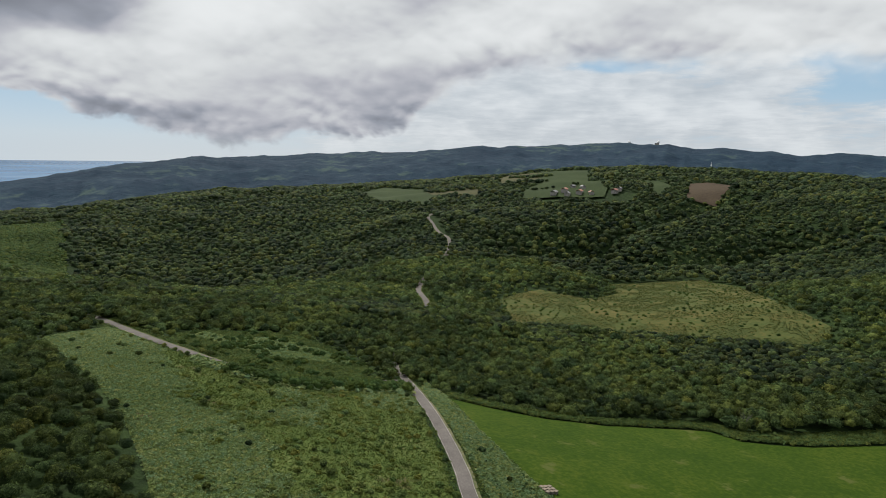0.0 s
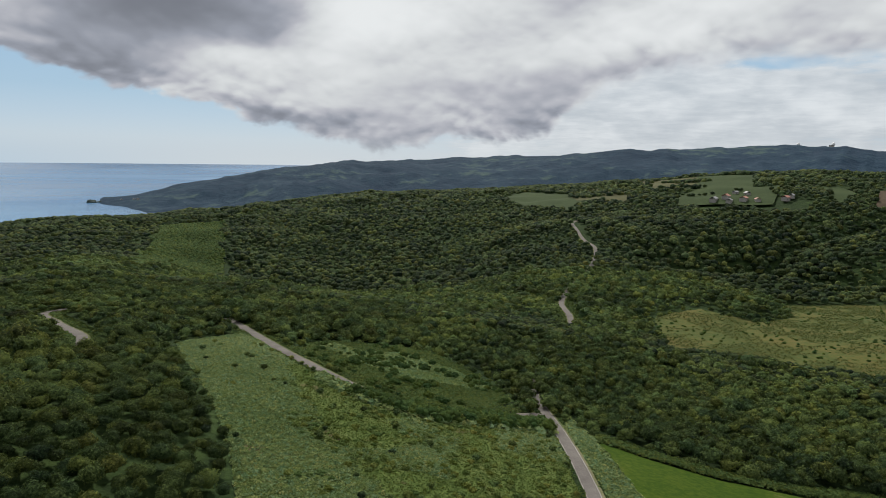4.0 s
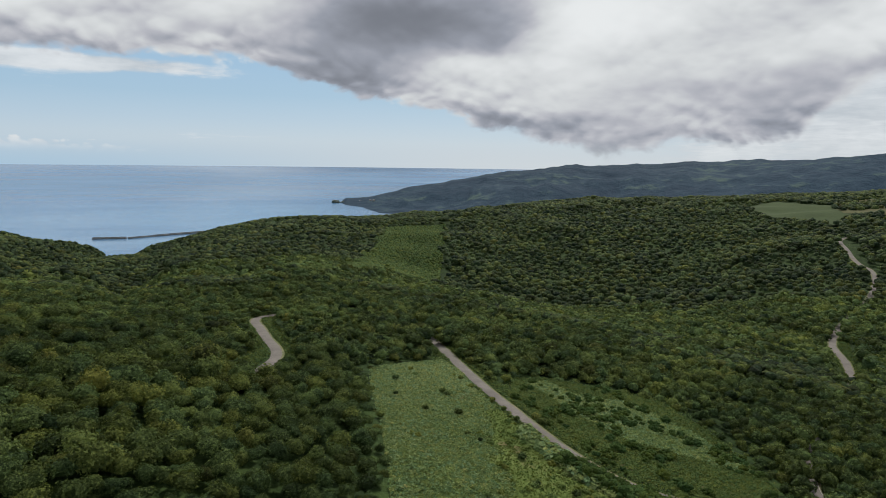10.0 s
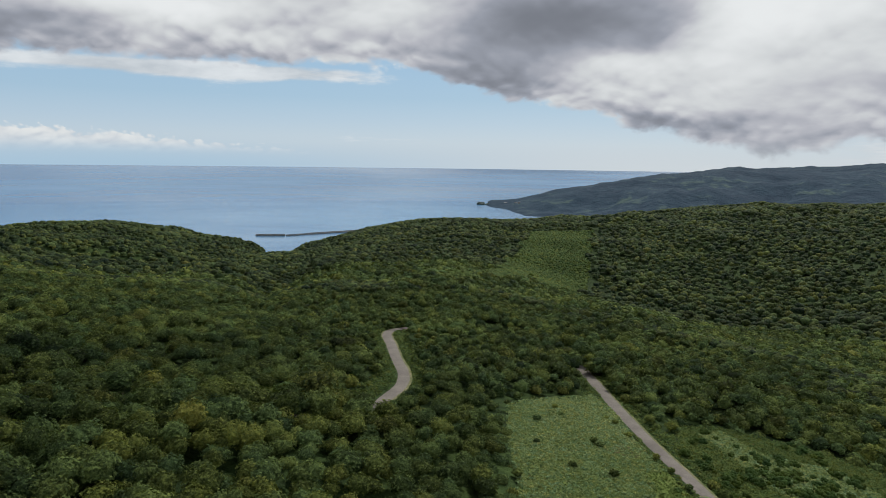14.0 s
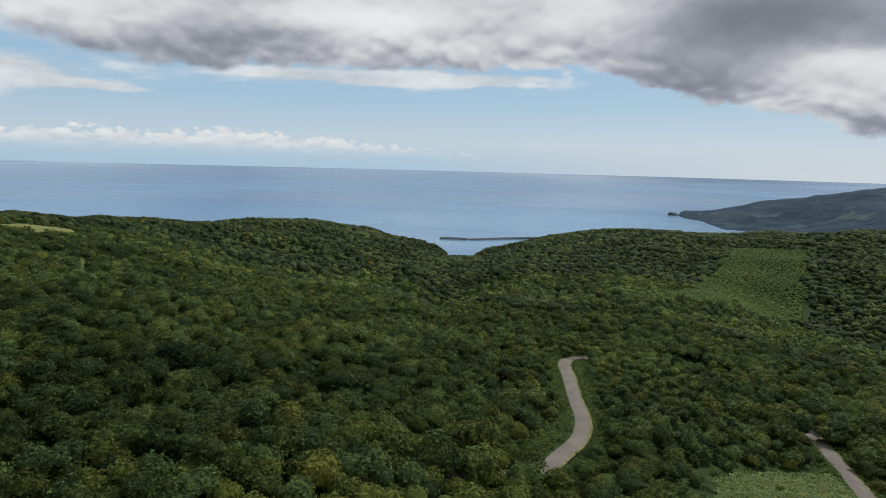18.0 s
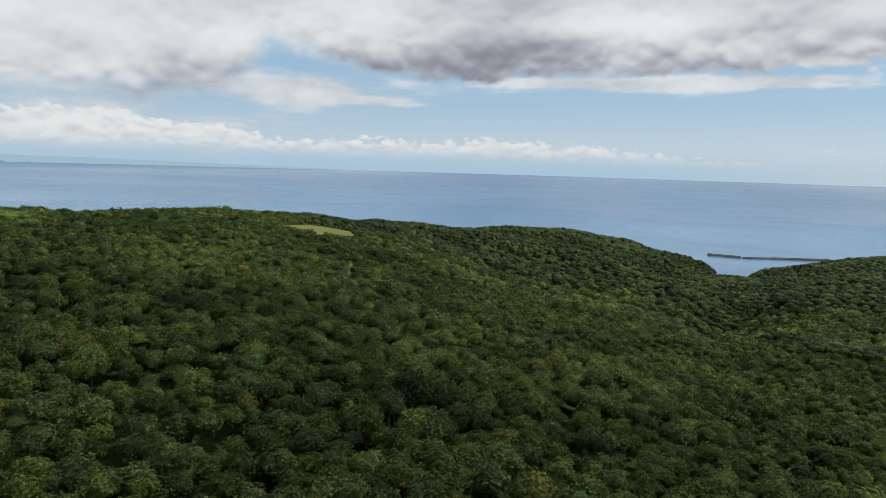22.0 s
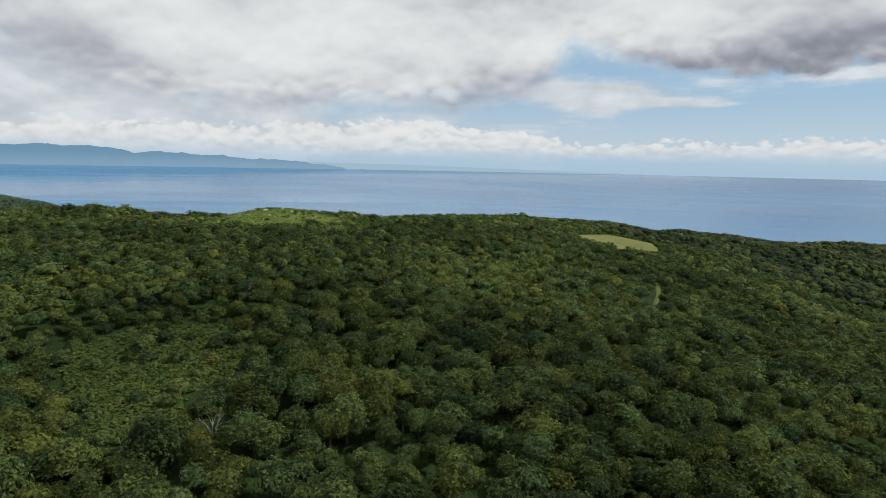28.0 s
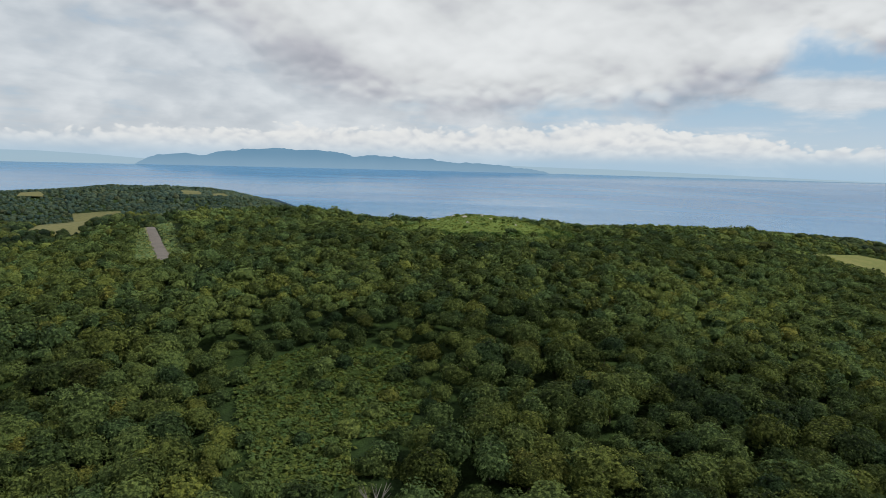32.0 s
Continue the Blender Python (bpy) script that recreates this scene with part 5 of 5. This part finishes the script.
def house(x, y, long, wide, tall, turn, roof, label, lift=0.0, category="house"):
    """A gabled building with walls, roof, a door and a row of windows."""
    base = new("farm_building")
    bm = bmesh.new()
    box(bm, -long / 2, -wide / 2, -1.5, long / 2, wide / 2, tall)
    part("wall", bm, M_WALL, base)
    bm = bmesh.new()
    e, h = 0.5, wide * 0.32
    pts = [(-long / 2 - e, -wide / 2 - e, tall - 0.1), (long / 2 + e, -wide / 2 - e, tall - 0.1), (long / 2 + e, 0, tall + h), (-long / 2 - e, 0, tall + h), (-long / 2 - e, wide / 2 + e, tall - 0.1), (long / 2 + e, wide / 2 + e, tall - 0.1)]
    v = [bm.verts.new(p) for p in pts]
    w = [bm.verts.new((p[0], p[1], p[2] + 0.25)) for p in pts]
    for f in ((0, 1, 2, 3), (3, 2, 5, 4)):
        bm.faces.new([w[k] for k in f]), bm.faces.new([v[k] for k in f[::-1]])
    for a, b in ((0, 1), (1, 2), (2, 5), (5, 4), (4, 3), (3, 0)):
        bm.faces.new((v[a], v[b], w[b], w[a]))
    part("roof", bm, roof, base)
    for k in range(max(2, int(long / 4))):
        for side in (-1, 1):
            bm = bmesh.new()
            cx = -long / 2 + (k + 0.5) * long / max(2, int(long / 4))
            box(bm, cx - 0.7, side * wide / 2 - 0.06, 1.0, cx + 0.7, side * wide / 2 + 0.06, 2.2)
            part("window", bm, M_GLASS, base)
    bm = bmesh.new()
    box(bm, long / 2 - 0.06, -0.6, -0.2, long / 2 + 0.07, 0.6, 2.1)
    part("door", bm, M_WOOD, base)
    base.matrix_basis = pose(x, y, stand(x, y) + lift, 0, 0, turn)
    return tagged(base, label, category, "farm buildings")


for x, y, long, wide, tall, turn, roof, label in (
        (640, 768, 26, 10, 5.0, 40, M_ROOF_GREY, "long grey-roofed farm shed at the village edge"), (652, 752, 18, 9, 4.5, 40, M_ROOF_GREY, "grey-roofed barn beside the sheds"),
        (662, 770, 22, 10, 5.5, 38, M_ROOF_RED, "long red-roofed farm building with pale walls"), (676, 752, 20, 10, 5.5, 36, M_ROOF_RED, "rust-red roofed wooden barn"),
        (690, 742, 12, 8, 4.5, 60, M_ROOF_RED, "small red-roofed farmhouse with pale walls"), (726, 730, 16, 9, 5.0, 25, M_ROOF_RED, "red-roofed house by the pasture"),
        (742, 736, 12, 8, 4.5, 30, M_ROOF_GREY, "small grey-roofed house with pale walls"), (716, 790, 11, 8, 4.5, 70, M_ROOF_GREY, "pale farmhouse on the slope"), (706, 802, 9, 7, 4.0, 10, M_ROOF_GREY, "small pale outbuilding beside the farm")):
    house(x, y, long * 0.8, wide * 0.8, tall * 0.75, turn, roof, label, 3.0)


def mast(x, y, tall, label):
    """A slim white mast with a platform and a head."""
    base = new("mast")
    for name, bars in (("pole", [((0, 0, -2), (0, 0, tall), 0.9, 0.5)]), ("platform", [((0, 0, tall * 0.72), (0, 0, tall * 0.76), 2.2, 2.2)]), ("antenna", [((0, 0, tall), (0, 0, tall + 5), 0.25, 0.12)])):
        bm = bmesh.new()
        for a, b, ra, rb in bars:
            tube(bm, a, b, ra, rb, 8)
        part(name, bm, M_WHITE, base)
    base.matrix_basis = pose(x, y, stand(x, y) + 6)
    return tagged(base, label, "mast")


mast(1147, 887, 12, "slim white mast on the wooded ridge")


def station(turn, r, z, label, wide):
    """A low building and a dome on the far crest."""
    base = new("hilltop_station")
    bm = bmesh.new()
    box(bm, -wide / 2, -8, -8, wide / 2, 8, 9)
    part("hall", bm, M_WALL, base)
    bm = bmesh.new()
    bmesh.ops.create_uvsphere(bm, u_segments=16, v_segments=10, radius=9)
    bmesh.ops.translate(bm, verts=bm.verts, vec=(wide * 0.3, 0, 14))
    part("dome", bm, M_WHITE, base)
    a = radians(turn)
    base.matrix_basis = pose(MID[0] - r * math.sin(a), MID[1] + r * math.cos(a), z, 0, 0, turn)
    return tagged(base, label, "station")


station(-46.6, 4290, 308, "pale low station building on the far crest", 46)
station(-49.0, 4290, 309, "white domed station on the far crest", 26)


def breakwater(a, b, wide, tall, label):
    """A concrete mole standing in the sea: footing, deck and parapet."""
    base = new("breakwater")
    a, b = Vector((*a, 0)), Vector((*b, 0))
    long = (b - a).length
    for name, y0, y1, z0, z1 in (("footing", -wide * 0.7, wide * 0.7, -6, 0.6), ("deck", -wide / 2, wide / 2, 0.6, tall), ("parapet", wide * 0.25, wide / 2, tall, tall + 1.8)):
        bm = bmesh.new()
        box(bm, 0, y0, z0, long, y1, z1)
        part(name, bm, M_CONCRETE, base)
    base.matrix_basis = pose(a.x, a.y, 0, 0, 0, math.degrees(math.atan2(b.y - a.y, b.x - a.x)))
    return tagged(base, label, "breakwater", "harbour moles")


breakwater((-916, 1708), (-842, 1736), 7, 3.0, "straight grey concrete breakwater in the sea")
breakwater((-836, 1733), (-792, 1790), 6, 2.0, "low concrete mole joining the harbour")
breakwater((-792, 1790), (-700, 1905), 7, 3.0, "grey concrete harbour wall running to shore")


def rock(name, x, y, z, size, seed, label, mat, group=""):
    bm = bmesh.new()
    bmesh.ops.create_icosphere(bm, subdivisions=3, radius=1.0)
    for v in bm.verts:
        v.co *= 1 + 0.35 * noise.noise(v.co * 1.6 + Vector((seed, 0, 0))) + 0.12 * noise.noise(v.co * 4.5)
        v.co = Vector((v.co.x * size[0], v.co.y * size[1], v.co.z * size[2]))
    me = bpy.data.meshes.new(name)
    bm.to_mesh(me)
    bm.free()
    me.materials.append(mat)
    ob = new(name, me)
    ob.matrix_basis = pose(x, y, z, 0, 0, seed * 50)
    return tagged(ob, label, "rock", group)


M_SEAROCK = surface("sea_rock", [(0, (0.03, 0.045, 0.045)), (1, (0.07, 0.085, 0.075))], 0.1, rise=2.0)
rock("sea_rock", -588, 3290, -3, (24, 20, 15), 3, "dark rock off the tip of the headland", M_SEAROCK)
rock("sea_rock", -556, 3300, -4, (18, 18, 10), 4, "low dark rock off the headland", M_SEAROCK)
for i, (x, y, s) in enumerate(((-341, 139, 1.5), (-345, 146, 1.1), (-338, 150, 0.9), (-347, 134, 1.3), (-352, 152, 1.0), (-334, 160, 0.8), (-330, 141, 0.9), (-343, 128, 1.0))):
    rock("knoll_rock", x, y, stand(x, y) + 0.6, (s * 0.8, s * 0.6, s * 0.5), i + 10, "pale weathered rock on the grassy knoll", M_STONE, "knoll rocks")

# a bush on the knoll
bent = copy_thing(SHRUBS[1], pose(-318, 158, stand(-318, 158) + 0.5, 0, 0, 30))
bent.scale = (2.2, 2.2, 1.7)
tagged(bent, "dark rounded bush growing on the grassy knoll", "shrub")

# houses on the headland
for i, (turn, r) in enumerate(((7.9, 3190), (7.0, 3150), (6.7, 3090), (5.2, 3080))):
    a = radians(turn)
    base = new("shore_house")
    for name, z0, z1, grow, mat in (("wall", -6, 4.5, 0, M_WALL), ("roof", 4.5, 6, 0.6, M_ROOF_GREY)):
        bm = bmesh.new()
        box(bm, -5 - grow, -4 - grow, z0, 5 + grow, 4 + grow, z1)
        part(name, bm, mat, base)
    base.matrix_basis = pose(MID[0] - r * math.sin(a), MID[1] + r * math.cos(a), 11 + i * 5, 0, 0, turn + 10 * i)
    tagged(base, "small pale house on the shore of the headland", "house", "shore houses")

# stacked crates at the edge of the hayfield
for i in range(9):
    c, r = i % 3, i // 3
    crate = new("wooden_crate")
    bm = bmesh.new()
    box(bm, -0.42, -0.42, 0, 0.42, 0.42, 0.7)
    bmesh.ops.bevel(bm, geom=bm.edges[:], offset=0.02, segments=1, affect="EDGES")
    part("box", bm, M_BARK, crate)
    bm = bmesh.new()
    box(bm, -0.46, -0.46, 0.7, 0.46, 0.46, 0.78)
    part("lid", bm, M_WOOD, crate, "pale wooden lid")
    x, y = 93.2 + c * 1.15 + 0.1 * r, 110.2 + r * 1.3 - 0.1 * c
    crate.matrix_basis = pose(x, y, stand(x, y) + 0.25, 0, 0, 12 + 5 * ((i * 7) % 3))
    tagged(crate, "weathered wooden crate with pale lid on the grass", "crate", "crates by the hayfield")


# ---- road markings and guide posts ----
def edge_line(name, line, side, label):
    """A worn painted line along one edge of a lane."""
    p = np.array(line)
    d = np.gradient(p, axis=0)
    d /= np.hypot(d[:, 0], d[:, 1])[:, None]
    n = np.stack([-d[:, 1], d[:, 0]], 1)
    cols = [p + n * side * o for o in (1.6, 1.74)]
    mid = height(p[:, 0], p[:, 1]) + 0.42
    v = np.stack([np.column_stack([c, mid - 0.125 + 0.125 * 0.35 + 0.02]) for c in cols], 1)
    f = grid_faces(len(p), 2)
    return tagged(new(name, mesh_of(name, v, f if side < 0 else f[:, ::-1], M_LINE)), label, "road marking", kind="structure")


M_LINE = surface("road_paint", [(0, (0.16, 0.15, 0.14)), (0.5, (0.24, 0.23, 0.21)), (1, (0.42, 0.41, 0.38))], 1.5)
for side in (-1, 1):
    edge_line("trim_main_edge", ROAD_MAIN[:140], side, "worn white edge line of the lane")
